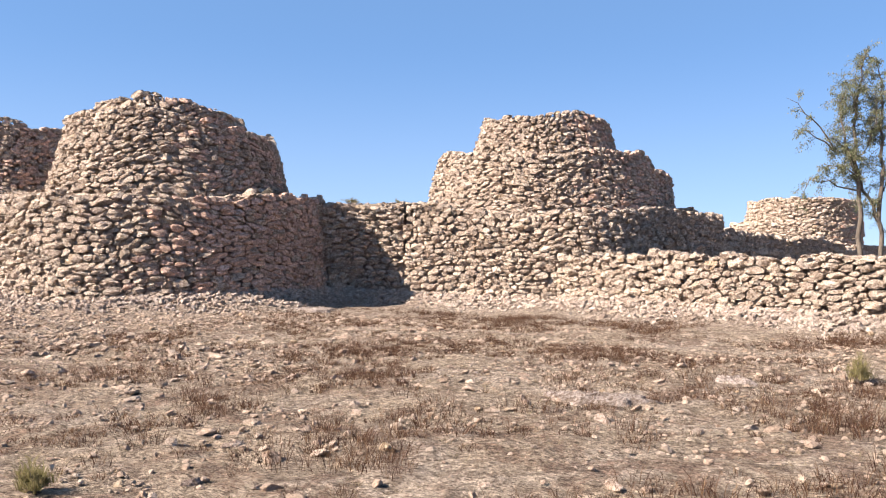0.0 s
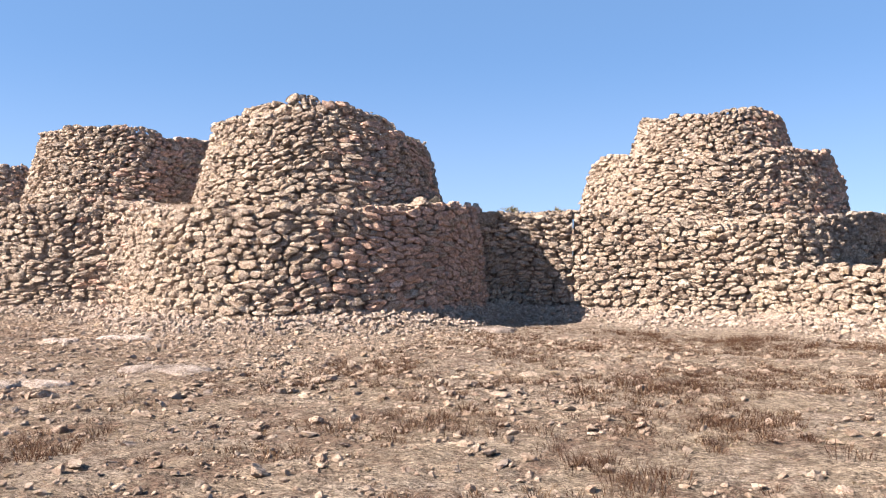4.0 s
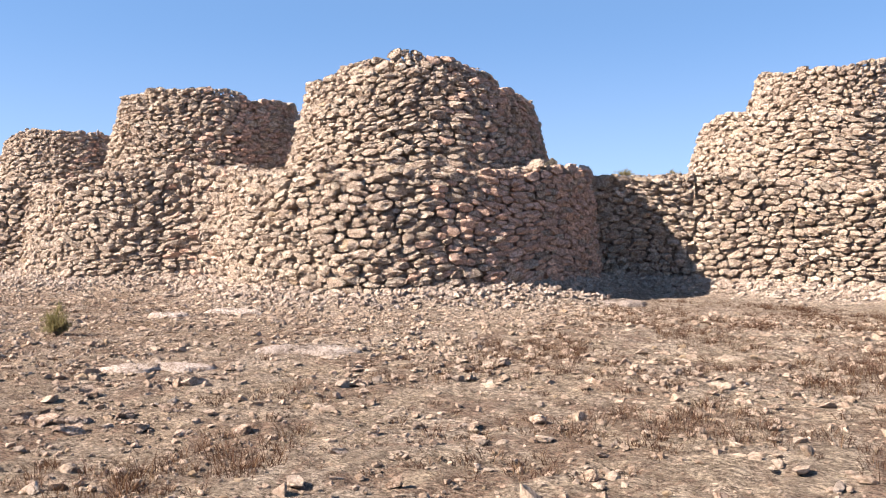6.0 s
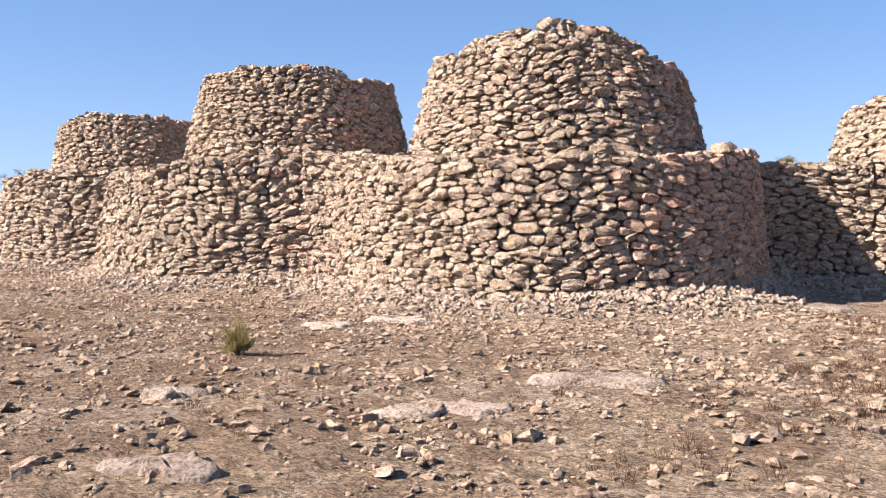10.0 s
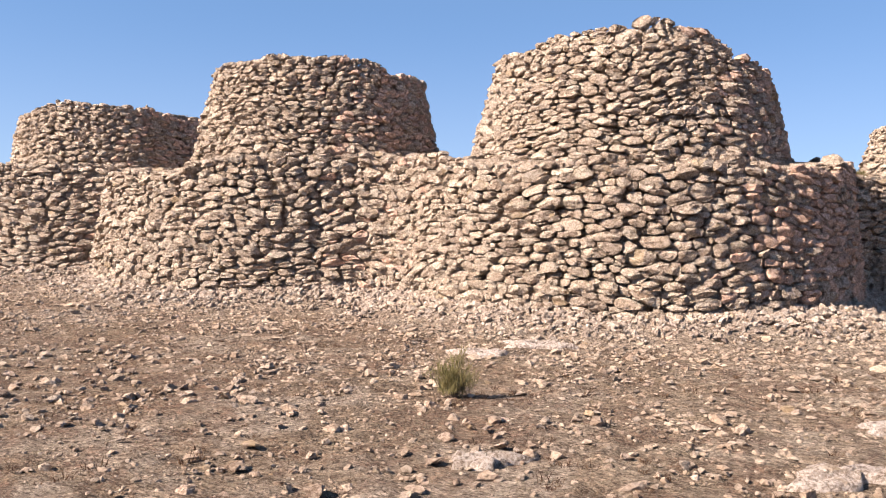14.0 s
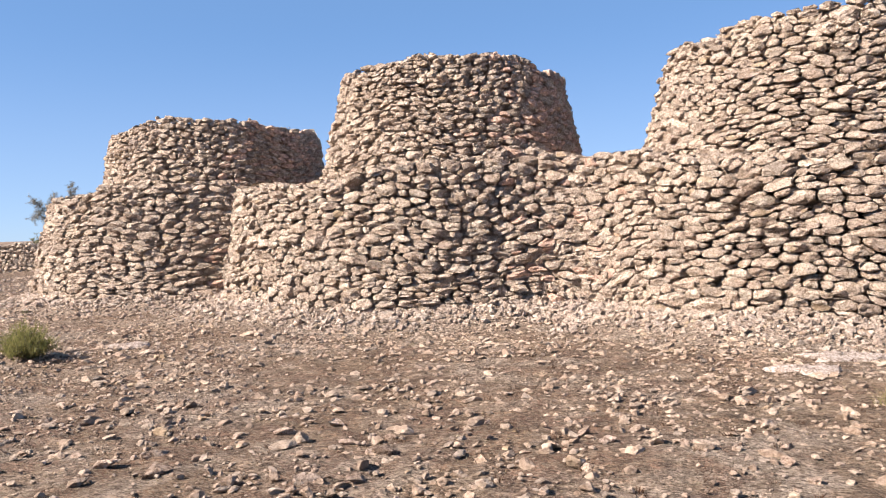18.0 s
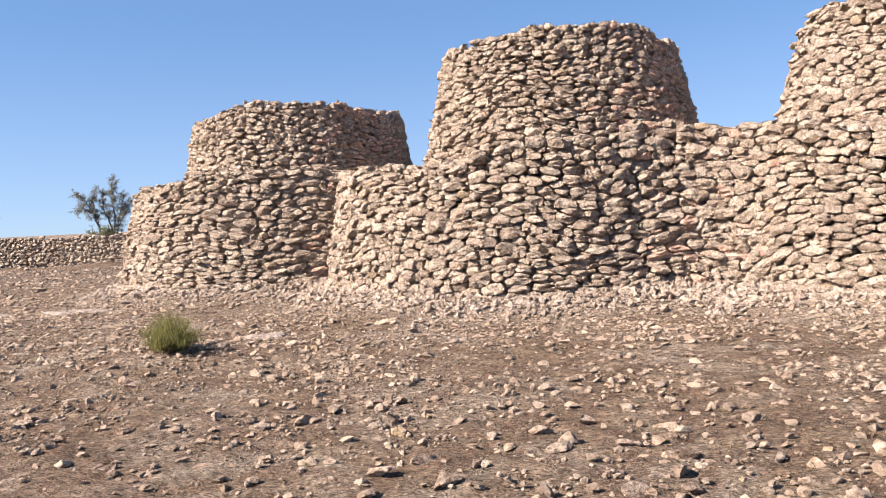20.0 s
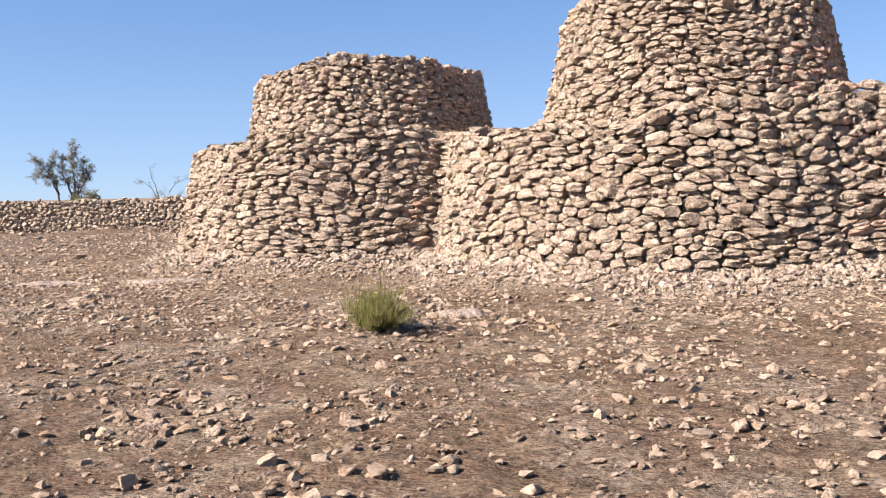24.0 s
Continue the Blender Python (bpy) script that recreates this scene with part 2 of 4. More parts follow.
def plant_material(name, stops, rough=0.8, through=0.4):
    n = Nodes(name, rough)
    tone = n.ramp(n.add("ShaderNodeNewGeometry").outputs["Random Per Island"], stops)
    mat = n.done(tone)
    t = n.add("ShaderNodeBsdfTranslucent", Color=tone)
    m = n.add("ShaderNodeMixShader", Fac=through)
    n.tree.links.new(n.bsdf.outputs[0], m.inputs[1])
    n.tree.links.new(t.outputs[0], m.inputs[2])
    n.tree.links.new(m.outputs[0], n.tree.nodes["Material Output"].inputs[0])
    return mat


DRY = plant_material("dry_weeds", [(0.0, (0.047, 0.0208, 0.0123)), (0.45, (0.0795, 0.0379, 0.0224)), (0.8, (0.123, 0.0642, 0.0365)), (1.0, (0.246, 0.153, 0.0845))])
STRAW = plant_material("bleached_straw", [(0.0, (0.195, 0.13, 0.078)), (0.5, (0.28, 0.208, 0.13)), (1.0, (0.338, 0.273, 0.176))])
OLIVE = plant_material("olive_shrub", [(0.0, (0.136, 0.116, 0.0476)), (0.5, (0.211, 0.177, 0.0748)), (1.0, (0.286, 0.224, 0.116))])
GREEN = plant_material("green_shrub", [(0.0, (0.108, 0.112, 0.034)), (0.5, (0.182, 0.172, 0.054)), (1.0, (0.285, 0.245, 0.10))])
LEAF = plant_material("grey_green_leaves", [(0.0, (0.10, 0.108, 0.06)), (0.45, (0.16, 0.165, 0.085)), (0.75, (0.22, 0.215, 0.12)), (1.0, (0.27, 0.215, 0.15))])
# grey-green leaves of the far trees, with distance haze put into the colour
GREY_LEAF = plant_material("hazed_grey_leaves", [(0.0, (0.135, 0.135, 0.118)), (0.5, (0.20, 0.198, 0.178)), (1.0, (0.285, 0.27, 0.24))])


def bark_material():
    n = Nodes("grey_bark", 0.9)
    co = n.add("ShaderNodeTexCoord").outputs["Object"]
    long = n.noise(6, 5, 0.65, n.add("ShaderNodeMapping", Vector=co, Scale=(4, 4, 0.6)).outputs[0])
    return n.done(n.ramp(long, [(0.3, (0.06, 0.045, 0.035)), (0.55, (0.12, 0.095, 0.075)), (0.75, (0.19, 0.155, 0.125))]), n.bump(long, 0.7, 0.03))


BARK = bark_material()

# ---- meshes ----
rng = np.random.default_rng(11)


def mesh_object(name, verts, faces, material, parent=None, smooth=True, label="", crisp=0):
    """One mesh object from arrays of vertices and faces, all faces with equally many corners. crisp: edges sharper than this many degrees stay hard."""
    verts, faces = np.asarray(verts, np.float32), np.asarray(faces, np.int32)
    me = bpy.data.meshes.new(name)
    me.vertices.add(len(verts))
    me.vertices.foreach_set("co", verts.ravel())
    me.loops.add(faces.size)
    me.loops.foreach_set("vertex_index", faces.ravel())
    me.polygons.add(len(faces))
    me.polygons.foreach_set("loop_start", np.arange(0, faces.size, faces.shape[1], dtype=np.int32))
    me.polygons.foreach_set("use_smooth", np.full(len(faces), smooth, bool))
    me.materials.append(material)
    me.update(calc_edges=True)
    if crisp:
        me.set_sharp_from_angle(angle=radians(crisp))
    ob = new(name, me)
    ob.parent = parent
    if label:
        tagged(ob, label)
    return ob


def joined(groups):
    """Joins (verts, faces) pairs."""
    vs, fs, k = [], [], 0
    for v, f in groups:
        vs.append(v)
        fs.append(np.asarray(f) + k)
        k += len(v)
    return np.concatenate(vs), np.concatenate(fs)


def repeat(verts, faces, places, sizes, turns, tilts=None):
    """Many copies of one small mesh, as one pair of arrays. sizes: n x 3; turns about z; tilts about x."""
    n = len(places)
    v = np.repeat(verts[None], n, 0) * sizes[:, None, :]
    if tilts is not None:
        c, s = np.cos(tilts)[:, None], np.sin(tilts)[:, None]
        v = np.stack([v[..., 0], c * v[..., 1] - s * v[..., 2], s * v[..., 1] + c * v[..., 2]], -1)
    c, s = np.cos(turns)[:, None], np.sin(turns)[:, None]
    v = np.stack([c * v[..., 0] - s * v[..., 1], s * v[..., 0] + c * v[..., 1], v[..., 2]], -1) + places[:, None, :]
    f = faces[None] + (np.arange(n) * len(verts))[:, None, None]
    return v.reshape(-1, 3), f.reshape(-1, faces.shape[1])


def rock_shape(seed, detail):
    """An angular field stone of about unit size."""
    r = np.random.default_rng(seed)
    bm = bmesh.new()
    bmesh.ops.create_icosphere(bm, subdivisions=detail, radius=1.0)
    v = np.array([p.co[:] for p in bm.verts])
    f = np.array([[q.index for q in p.verts] for p in bm.faces])
    bm.free()
    for _ in range(11 if detail > 1 else 12):              # knock flat faces off the ball
        d = r.normal(size=3)
        d /= np.linalg.norm(d)
        over = np.maximum(v @ d - r.uniform(0.34, 0.68), 0)
        v -= over[:, None] * d
    lumps = [noise.noise(Vector(p) * 1.9 + Vector((seed, 0, 0))) + 0.5 * noise.noise(Vector(p) * 4.5 + Vector((0, seed, 0))) for p in v]
    v *= 1 + 0.15 * np.array(lumps)[:, None] + r.normal(0, 0.02, (len(v), 1))
    return v * (1.2, 0.98, 0.82), f


ROCKS = [rock_shape(40 + i, 2) for i in range(10)]
BIG_ROCKS = [rock_shape(40 + i, 3) for i in range(10)]
CHIPS = [rock_shape(70 + i, 1) for i in range(8)]


def pebble_shape(seed):
    """A small sharp chip of eight faces."""
    r = np.random.default_rng(seed)
    v = np.array([(1, 0, 0), (0, 1, 0), (-1, 0, 0), (0, -1, 0), (0, 0, 1), (0, 0, -1)], float)
    v = (v + r.normal(0, 0.22, v.shape)) * (1.2, 0.95, 0.75)
    return v, np.array([(0, 1, 4), (1, 2, 4), (2, 3, 4), (3, 0, 4), (1, 0, 5), (2, 1, 5), (3, 2, 5), (0, 3, 5)])


PEBBLES = [pebble_shape(90 + i) for i in range(10)]

# ---- plan ----
# tiers: centre, radius at 2 m height, lean of the wall per metre of height
B_LOW, B_UP, B_CROWN = (-15.72, 16.72, 4.21, 0.11), (-15.71, 16.84, 3.36, 0.265), (-15.63, 16.61, 2.52, 0.21)
C_LOW, C_UP = (-23.44, 17.66, 5.01, 0.16), (-23.28, 17.32, 3.21, 0.24)
D_LOW, D_UP = (-31.60, 19.05, 4.52, 0.22), (-31.55, 19.21, 3.36, 0.18)
A_UP, A_TOP = (-7.28, 23.79, 3.84, 0.26), (-7.19, 23.62, 2.89, 0.29)
E_LOW, E_UP = (-0.17, 41.6, 2.94, 0.12), (0.2, 41.75, 2.66, 0.12)


def smooth_min(a, b, k):
    h = np.clip(0.5 + 0.5 * (b - a) / k, 0, 1)
    return b * (1 - h) + a * h - k * h * (1 - h)


def ring_path(circle, others=(), k=0.7, step=0.05):
    """The outline of a round tier, counter-clockwise, grown into its neighbours with a soft crease."""
    cx, cy, r0, _ = circle
    n = int(2 * math.pi * r0 / step)
    a = np.linspace(-math.pi * 1.5, math.pi * 0.5, n, endpoint=False)
    wob = 1 + 0.007 * np.sin(3 * a + cx) + 0.006 * np.sin(7 * a + cy)
    r = np.full(n, r0)
    for _ in range(10):
        x, y = cx + r * np.cos(a), cy + r * np.sin(a)
        d = r - r0 * wob
        for ox, oy, orad, _k in others:
            d = smooth_min(d, np.hypot(x - ox, y - oy) - orad, k)
        r = np.minimum(r - d * 0.8, r0 + 1.2)
    return np.stack([cx + r * np.cos(a), cy + r * np.sin(a)], 1)


def soft_line(points, rounding=3, step=0.08):
    """A polyline with rounded corners, cut in even steps."""
    p = np.array(points, float)
    for _ in range(rounding):
        q = np.empty((2 * len(p) - 2, 2))
        q[0::2], q[1::2] = p[:-1] * 0.75 + p[1:] * 0.25, p[:-1] * 0.25 + p[1:] * 0.75
        q[0], q[-1] = p[0], p[-1]
        p = q
    s = np.concatenate([[0], np.cumsum(np.hypot(*np.diff(p, axis=0).T))])
    t = np.linspace(0, s[-1], int(s[-1] / step) + 1)
    return np.stack([np.interp(t, s, p[:, 0]), np.interp(t, s, p[:, 1])], 1)


class Path:
    """An outline with its length and its outward side (to the right of its run)."""

    def __init__(self, pts, closed):
        self.pts, self.closed = pts, closed
        ext = np.vstack([pts, pts[:1]]) if closed else pts
        self.s = np.concatenate([[0], np.cumsum(np.hypot(*np.diff(ext, axis=0).T))])
        self.length = self.s[-1]
        if closed:
            d = np.roll(pts, -1, 0) - np.roll(pts, 1, 0)
        else:
            d = np.gradient(pts, axis=0)
        d /= np.hypot(d[:, 0], d[:, 1])[:, None]
        self.nrm = np.stack([d[:, 1], -d[:, 0]], 1)
        self.ext, self.extn = ext, (np.vstack([self.nrm, self.nrm[:1]]) if closed else self.nrm)

    def at(self, u):
        if self.closed:
            u = np.mod(u, self.length)
        f = lambda col: np.interp(u, self.s, col)
        return np.stack([f(self.ext[:, 0]), f(self.ext[:, 1])], -1), np.stack([f(self.extn[:, 0]), f(self.extn[:, 1])], -1)


def by_angle(circle, knots):
    """Height of a rim from a few (degrees, height) knots round the tier's centre."""
    ang, hgt = np.array(sorted(knots)).T
    def top(xy):
        a = np.degrees(np.arctan2(xy[..., 1] - circle[1], xy[..., 0] - circle[0]))
        return np.interp(a, np.r_[ang[-1] - 360, ang, ang[0] + 360], np.r_[hgt[-1], hgt, hgt[0]])
    return top


def lay_stones(path, bottom, top, lean, wide, high, seed, inside=None, deep=0.10, side=None, sides=10, fine=False):
    """Rubble masonry on an outline: uneven cells laid in wavering courses, each one a rounded stone.
    Returns the stones' vertices (n x m x 3), the faces of one stone, and the stones' middles."""
    r = np.random.default_rng(seed)
    zmax = float(np.max(top(path.pts)))
    us, vs = [], []
    v = bottom
    while v < zmax + 2.2 * high:
        u = r.uniform(0, wide)
        while u < path.length:
            us.append(u)
            vs.append(v + r.uniform(-0.28, 0.28) * high)
            u += wide * r.choice([0.5, 0.75, 1.0, 1.3, 1.7], p=[0.20, 0.22, 0.24, 0.20, 0.14])
        v += high * r.uniform(0.82, 1.2)
    us, vs = np.array(us), np.array(vs)
    keep = r.random(len(us)) > 0.12
    us, vs = us[keep], vs[keep]
    stretch = high / wide * 0.98
    n = len(us)
    weight = r.normal(0, 0.30, n) * high * high
    # nearest neighbours; the seam of a closed outline wraps round
    px, py = us * stretch, vs
    order = np.argsort(px)
    us, vs, px, py, weight = us[order], vs[order], px[order], py[order], weight[order]
    K, wrap = 14, path.length * stretch
    near = np.empty((n, K), int)
    dx_all = np.empty((n, K))
    for a in range(0, n, 400):
        dx = px[None, :] - px[a:a + 400, None]
        if path.closed:
            dx = (dx + wrap / 2) % wrap - wrap / 2
        d2 = dx ** 2 + (py[None, :] - py[a:a + 400, None]) ** 2
        d2[np.arange(len(d2)), np.arange(a, a + len(d2))] = 1e9
        idx = np.argpartition(d2, K, 1)[:, :K]
        near[a:a + 400] = idx
        dx_all[a:a + 400] = np.take_along_axis(dx, idx, 1)
    dy_all = py[near] - py[:, None]
    dist = np.hypot(dx_all, dy_all) + 1e-9
    half = (dist ** 2 + weight[:, None] - weight[near]) / (2 * dist)
    half = np.maximum(half, 0.16 * dist)
    M = sides
    th = np.linspace(0, 2 * math.pi, M, endpoint=False)[None] + r.uniform(0, 0.5, (n, 1))
    cs, sn = np.cos(th), np.sin(th)
    along = (dx_all[:, :, None] * cs[:, None] + dy_all[:, :, None] * sn[:, None]) / dist[:, :, None]
    reach = np.where(along > 0.05, half[:, :, None] / np.maximum(along, 0.05), 9.0).min(1)
    reach = np.minimum(reach, 1.35 * high)
    reach = 0.90 * reach + 0.05 * (np.roll(reach, 1, 1) + np.roll(reach, -1, 1))
    ends = np.abs(reach * cs).max(1, keepdims=True) * r.uniform(0.84, 0.97, (n, 1))      # blunt ends
    reach = np.minimum(reach, ends / np.maximum(np.abs(cs), 1e-3))
    reach *= r.uniform(0.88, 1.08, (n, M)) * r.uniform(0.93, 1.05, (n, 1))
    reach = np.maximum(reach - 0.003, 0.02)
    # only what lies under the rim, outside the neighbouring tiers
    xy, _ = path.at(us)
    ok = vs < top(xy) - 0.25 * high + 0.3 * high * np.sin(us * 8.7 + seed) * np.sin(us * 3.1)
    if inside is not None:
        ok &= ~inside(xy, vs)
    if side is not None:
        ok &= side(path.at(us)[1])
    if not path.closed:
        ok &= (us > 0.05) & (us < path.length - 0.05)
    us, vs, cs, sn, reach = us[ok], vs[ok], cs[ok], sn[ok], reach[ok]
    n = len(us)
    size = reach.mean(1)
    bulge = deep * np.clip(size / (0.55 * high), 0.6, 1.35) * r.uniform(0.75, 1.25, n)
    flush = np.clip((path.at(us)[1][:, 0] - 0.38) / 0.3, 0, 1)       # flat-faced, tighter work on the east flanks
    bulge *= 1 - 0.3 * flush
    out = r.normal(-0.012, 0.022, n) * (1 - 0.7 * flush)
    tu, tv = r.normal(0, 0.20, n) * (1 - 0.75 * flush), r.normal(-0.04, 0.24, n) * (1 - 0.75 * flush)
    # a lumpy dome that swells behind its joints into its neighbours, with a few faces knocked off it
    rings = [(1.05, -0.60), (1.03, -0.02), (0.99, 0.46), (0.87, 0.84), (0.48, 1.0)] if fine else [(1.08, -0.55), (1.02, 0.05), (0.94, 0.66), (0.58, 0.96)]
    cuts = [(r.uniform(0, 2 * math.pi, n), r.uniform(0.2, 1.15, n), r.uniform(0.55, 0.95, n) * bulge) for _ in range(4)]
    waves = [(r.normal(0, 1, 2) * k, r.uniform(0, 6.3, n)) for k in (28, 40, 60, 85, 120)]
    verts = []
    for scale, depth in rings + [(0.0, 1.0)]:
        if scale:
            du, dv = reach * cs * scale / stretch, reach * sn * scale
        else:
            du = dv = np.zeros((n, 1))
        jit = 1 + r.normal(0, 0.03, du.shape)
        d = depth * bulge[:, None] + tu[:, None] * du + tv[:, None] * dv + r.normal(0, 0.05, du.shape) * bulge[:, None]
        if depth > 0:
            for a, slope, c in cuts:
                d = np.minimum(d, c[:, None] - slope[:, None] * (np.cos(a)[:, None] * du * 0.7 + np.sin(a)[:, None] * dv))
            d = np.maximum(d, 0.04 * bulge[:, None])
            d = d + 0.045 * bulge[:, None] * sum(np.sin(w[0] * du + w[1] * dv + p[:, None]) for w, p in waves)
        d = d + out[:, None]
        if depth < -0.5:
            d = np.full_like(du, -0.12)
        verts.append((us[:, None] + du * jit, vs[:, None] + dv * jit, d))
    U, V, D = (np.concatenate([q[i] for q in verts], 1) for i in range(3))
    V = V + 0.10 * np.sin(U * 0.9 + seed) * np.sin(V * 1.7 + 0.5 * seed) + 0.05 * np.sin(U * 2.3 + 2 * seed)
    xy, nm = path.at(U)
    off = D - lean * (V - 2.0)
    P = np.concatenate([xy + nm * off[..., None], V[..., None]], -1)
    f = []
    for k in range(len(rings) - 1):
        for i in range(M):
            j = (i + 1) % M
            f += [(k * M + i, k * M + j, (k + 1) * M + j), (k * M + i, (k + 1) * M + j, (k + 1) * M + i)]
    c = len(rings) * M
    f += [((len(rings) - 1) * M + i, (len(rings) - 1) * M + (i + 1) % M, c) for i in range(M)]
    return P, np.array(f), P[:, c]


STONE_WORK = []      # the stones are made last: (parent, vertices, faces, middles, the plan point they are picked from)


def core(name, path, top, lean, parent, material=STONE, back=0.0, low=-0.35):
    """The packed body of a tier behind its facing stones: its face, and its rough top up to the middle or to a back face."""
    n = len(path.pts)
    zt = top(path.pts) - 0.08 + rng.normal(0, 0.012, n)
    levels = [np.full(n, low), zt * 0.5, zt - 0.12, zt]
    rows = []
    for z in levels:
        d = -0.155 - lean * (z - 2.0) + rng.normal(0, 0.008, n)
        rows.append(np.column_stack([path.pts + path.nrm * d[:, None], z]))
    if path.closed:
        c = path.pts.mean(0)
        for k in (0.8, 0.55, 0.25, 0.02):
            p = c + (rows[3][:, :2] - c) * k
            rows.append(np.column_stack([p, zt + (zt.mean() - zt) * (1 - k) + rng.normal(0, 0.02, n) + 0.03]))
    else:
        for z in (zt, zt - 0.3, np.full(n, low)):
            d = -back + 0.075 + lean * (z - 2.0)
            rows.append(np.column_stack([path.pts + path.nrm * d[:, None], z]))
    v = np.concatenate(rows)
    m = n if path.closed else n - 1
    i = np.arange(m)
    j = (i + 1) % n
    f = np.concatenate([np.column_stack([k * n + i, k * n + j, (k + 1) * n + j, (k + 1) * n + i]) for k in range(len(rows) - 1)])
    if not path.closed:                                   # the two ends
        q = len(rows)
        ends = []
        for e in (0, n - 1):
            col = [k * n + e for k in range(q)]
            ends += [[col[a], col[a + 1], col[q - 2 - a], col[q - 1 - a]] for a in range(q // 2)]
        f = np.concatenate([f, np.array(ends)])
        f = f[[len(set(x)) == 4 for x in f.tolist()]]
    return mesh_object(name, v, f, material, parent)


def rim_rocks(path, top, lean, count, seed, parent, spread=0.5, inside=None, low=0.03, high=0.08, name="rim_rubble"):
    """Loose stones on and behind a rim, joined."""
    r = np.random.default_rng(seed)
    count = int(count * 1.8)
    u = r.uniform(0, path.length, count)
    xy, nm = path.at(u)
    z = top(xy)
    inn = r.uniform(0.02, 1, count) ** 1.9 * spread
    p = xy - nm * (inn + lean * (z - 2.0))[:, None]
    size = (low + (high - low) * r.random(count) ** 1.7) * np.where(inn < 0.3, 1.0, 0.85)
    ok = np.ones(count, bool) if inside is None else ~inside(p, z)
    groups = []
    shapes = ROCKS[:1] + CHIPS
    for i, (v, f) in enumerate(shapes):
        pick = ok & (np.arange(count) % len(shapes) == i)
        k = pick.sum()
        if k:
            s = size[pick][:, None] * r.uniform(0.75, 1.25, (k, 3)) * (1.1, 1.0, 0.7)
            groups.append(repeat(v, f, np.column_stack([p[pick], z[pick] - 0.11 + r.uniform(0, 0.03, k) + 0.25 * size[pick]]), s, r.uniform(0, 6.3, k), r.normal(0, 0.3, k)))
    return tagged(mesh_object(name, *joined(groups), STONE, parent, smooth=False), kind="stuff")


def within(*circles):
    """True for places inside any of the given tiers, at their own height."""
    def test(xy, z):
        hit = np.zeros(np.shape(xy)[:-1], bool)
        for cx, cy, r0, k, zt in circles:
            hit |= (np.hypot(xy[..., 0] - cx, xy[..., 1] - cy) < r0 - k * (z - 2) - 0.12) & (z < zt)
        return hit
    return test


def tier(name, thing, circle, top, bottom, seed, wide=0.27, high=0.128, others=(), hidden=None, rim=260, label="", k=0.7, pick=None, spread=0.5, faced=True, limit=300, near=False, sides=10, fine=True):
    path = Path(ring_path(circle, others, k), True)
    body = core(name, path, top, circle[3], thing, low=bottom - 0.3)
    if label:
        tagged(body, label)
    if not near:
        wide, high = wide * 1.15, high * 0.90
    if faced:
        P, f, mid = lay_stones(path, bottom, top, circle[3], wide, high, seed, hidden, side=lambda n: n[:, 1] < 0.3, sides=sides, fine=fine)
        STONE_WORK.append((body, P, f, mid, pick or (circle[0] + 1, circle[1] - circle[2], bottom + 1.2), limit, STONE, circle))
        P, f, mid = lay_stones(path, bottom, top, circle[3], wide * 1.9, high * 1.9, seed + 50, hidden, side=lambda n: n[:, 1] >= 0.3, sides=8)
        STONE_WORK.append((body, P, f, mid, (circle[0], circle[1] + circle[2], bottom), 0))
    if rim:
        rim_rocks(path, top, circle[3], rim, seed + 500, body, spread, hidden)
    return path


def thing(name, label, category, group="", kind=""):
    return tagged(new(name), label, category, group, kind)


TOWERS = "round stone towers in a row"
SPOTS = []           # outlines that stand on the ground

# tower B: broad drum, upper drum, low crown
tower_b = thing("stone_tower", "tall tan dry-stone tower of stepped drums with ragged crown", "stone tower", TOWERS)
b_low_top = by_angle(B_LOW, [(-180, 2.9), (-137, 2.9), (-105, 2.76), (-80, 2.64), (-50, 2.6), (-25, 2.74), (-10, 2.88), (10, 2.85), (60, 2.8)])
b_up_top = by_angle(B_UP, [(-180, 4.95), (-160, 5.0), (-137, 4.9), (-105, 4.88), (-70, 4.84), (-40, 4.71), (-10, 4.52), (11, 4.54), (35, 4.64), (60, 4.65)])
b_crown_top = by_angle(B_CROWN, [(-170, 5.26), (-142, 5.32), (-122, 5.18), (-100, 5.22), (-65, 5.22), (-40, 5.26), (0, 5.05), (33, 5.1), (60, 5.1)])
SPOTS.append(tier("lower_drum", tower_b, B_LOW, b_low_top, -0.05, 1, 0.235, 0.112, [C_LOW], within((*C_LOW, 2.7)), k=1.9, near=True, sides=11, pick=(-14.6, 12.5, 1.3)))
tier("upper_drum", tower_b, B_UP, b_up_top, 2.45, 2, 0.22, 0.106, rim=170, spread=1.0)
tier("crown_drum", tower_b, B_CROWN, b_crown_top, 4.45, 3, 0.22, 0.106, rim=130, spread=1.0)

# tower C
tower_c = thing("stone_tower", "pinkish dry-stone tower with a tapering drum on a broad base", "stone tower", TOWERS)
c_low_top = by_angle(C_LOW, [(-180, 2.7), (-130, 2.62), (-106, 2.66), (-80, 2.82), (-60, 3.02), (-40, 2.98), (0, 2.9), (90, 2.7)])
c_up_top = by_angle(C_UP, [(-180, 4.96), (-121, 5.16), (-100, 5.26), (-68, 5.31), (-40, 5.15), (-15, 5.0), (60, 5.06)])
SPOTS.append(tier("lower_drum", tower_c, C_LOW, c_low_top, -0.05, 4, 0.225, 0.110, [B_LOW], within((*B_LOW, 2.75), (*D_LOW, 2.8)), k=1.9, near=True, sides=11, pick=(-22.6, 12.7, 1.3)))
tier("upper_drum", tower_c, C_UP, c_up_top, 2.5, 5, 0.22, 0.104, rim=230, spread=1.6)

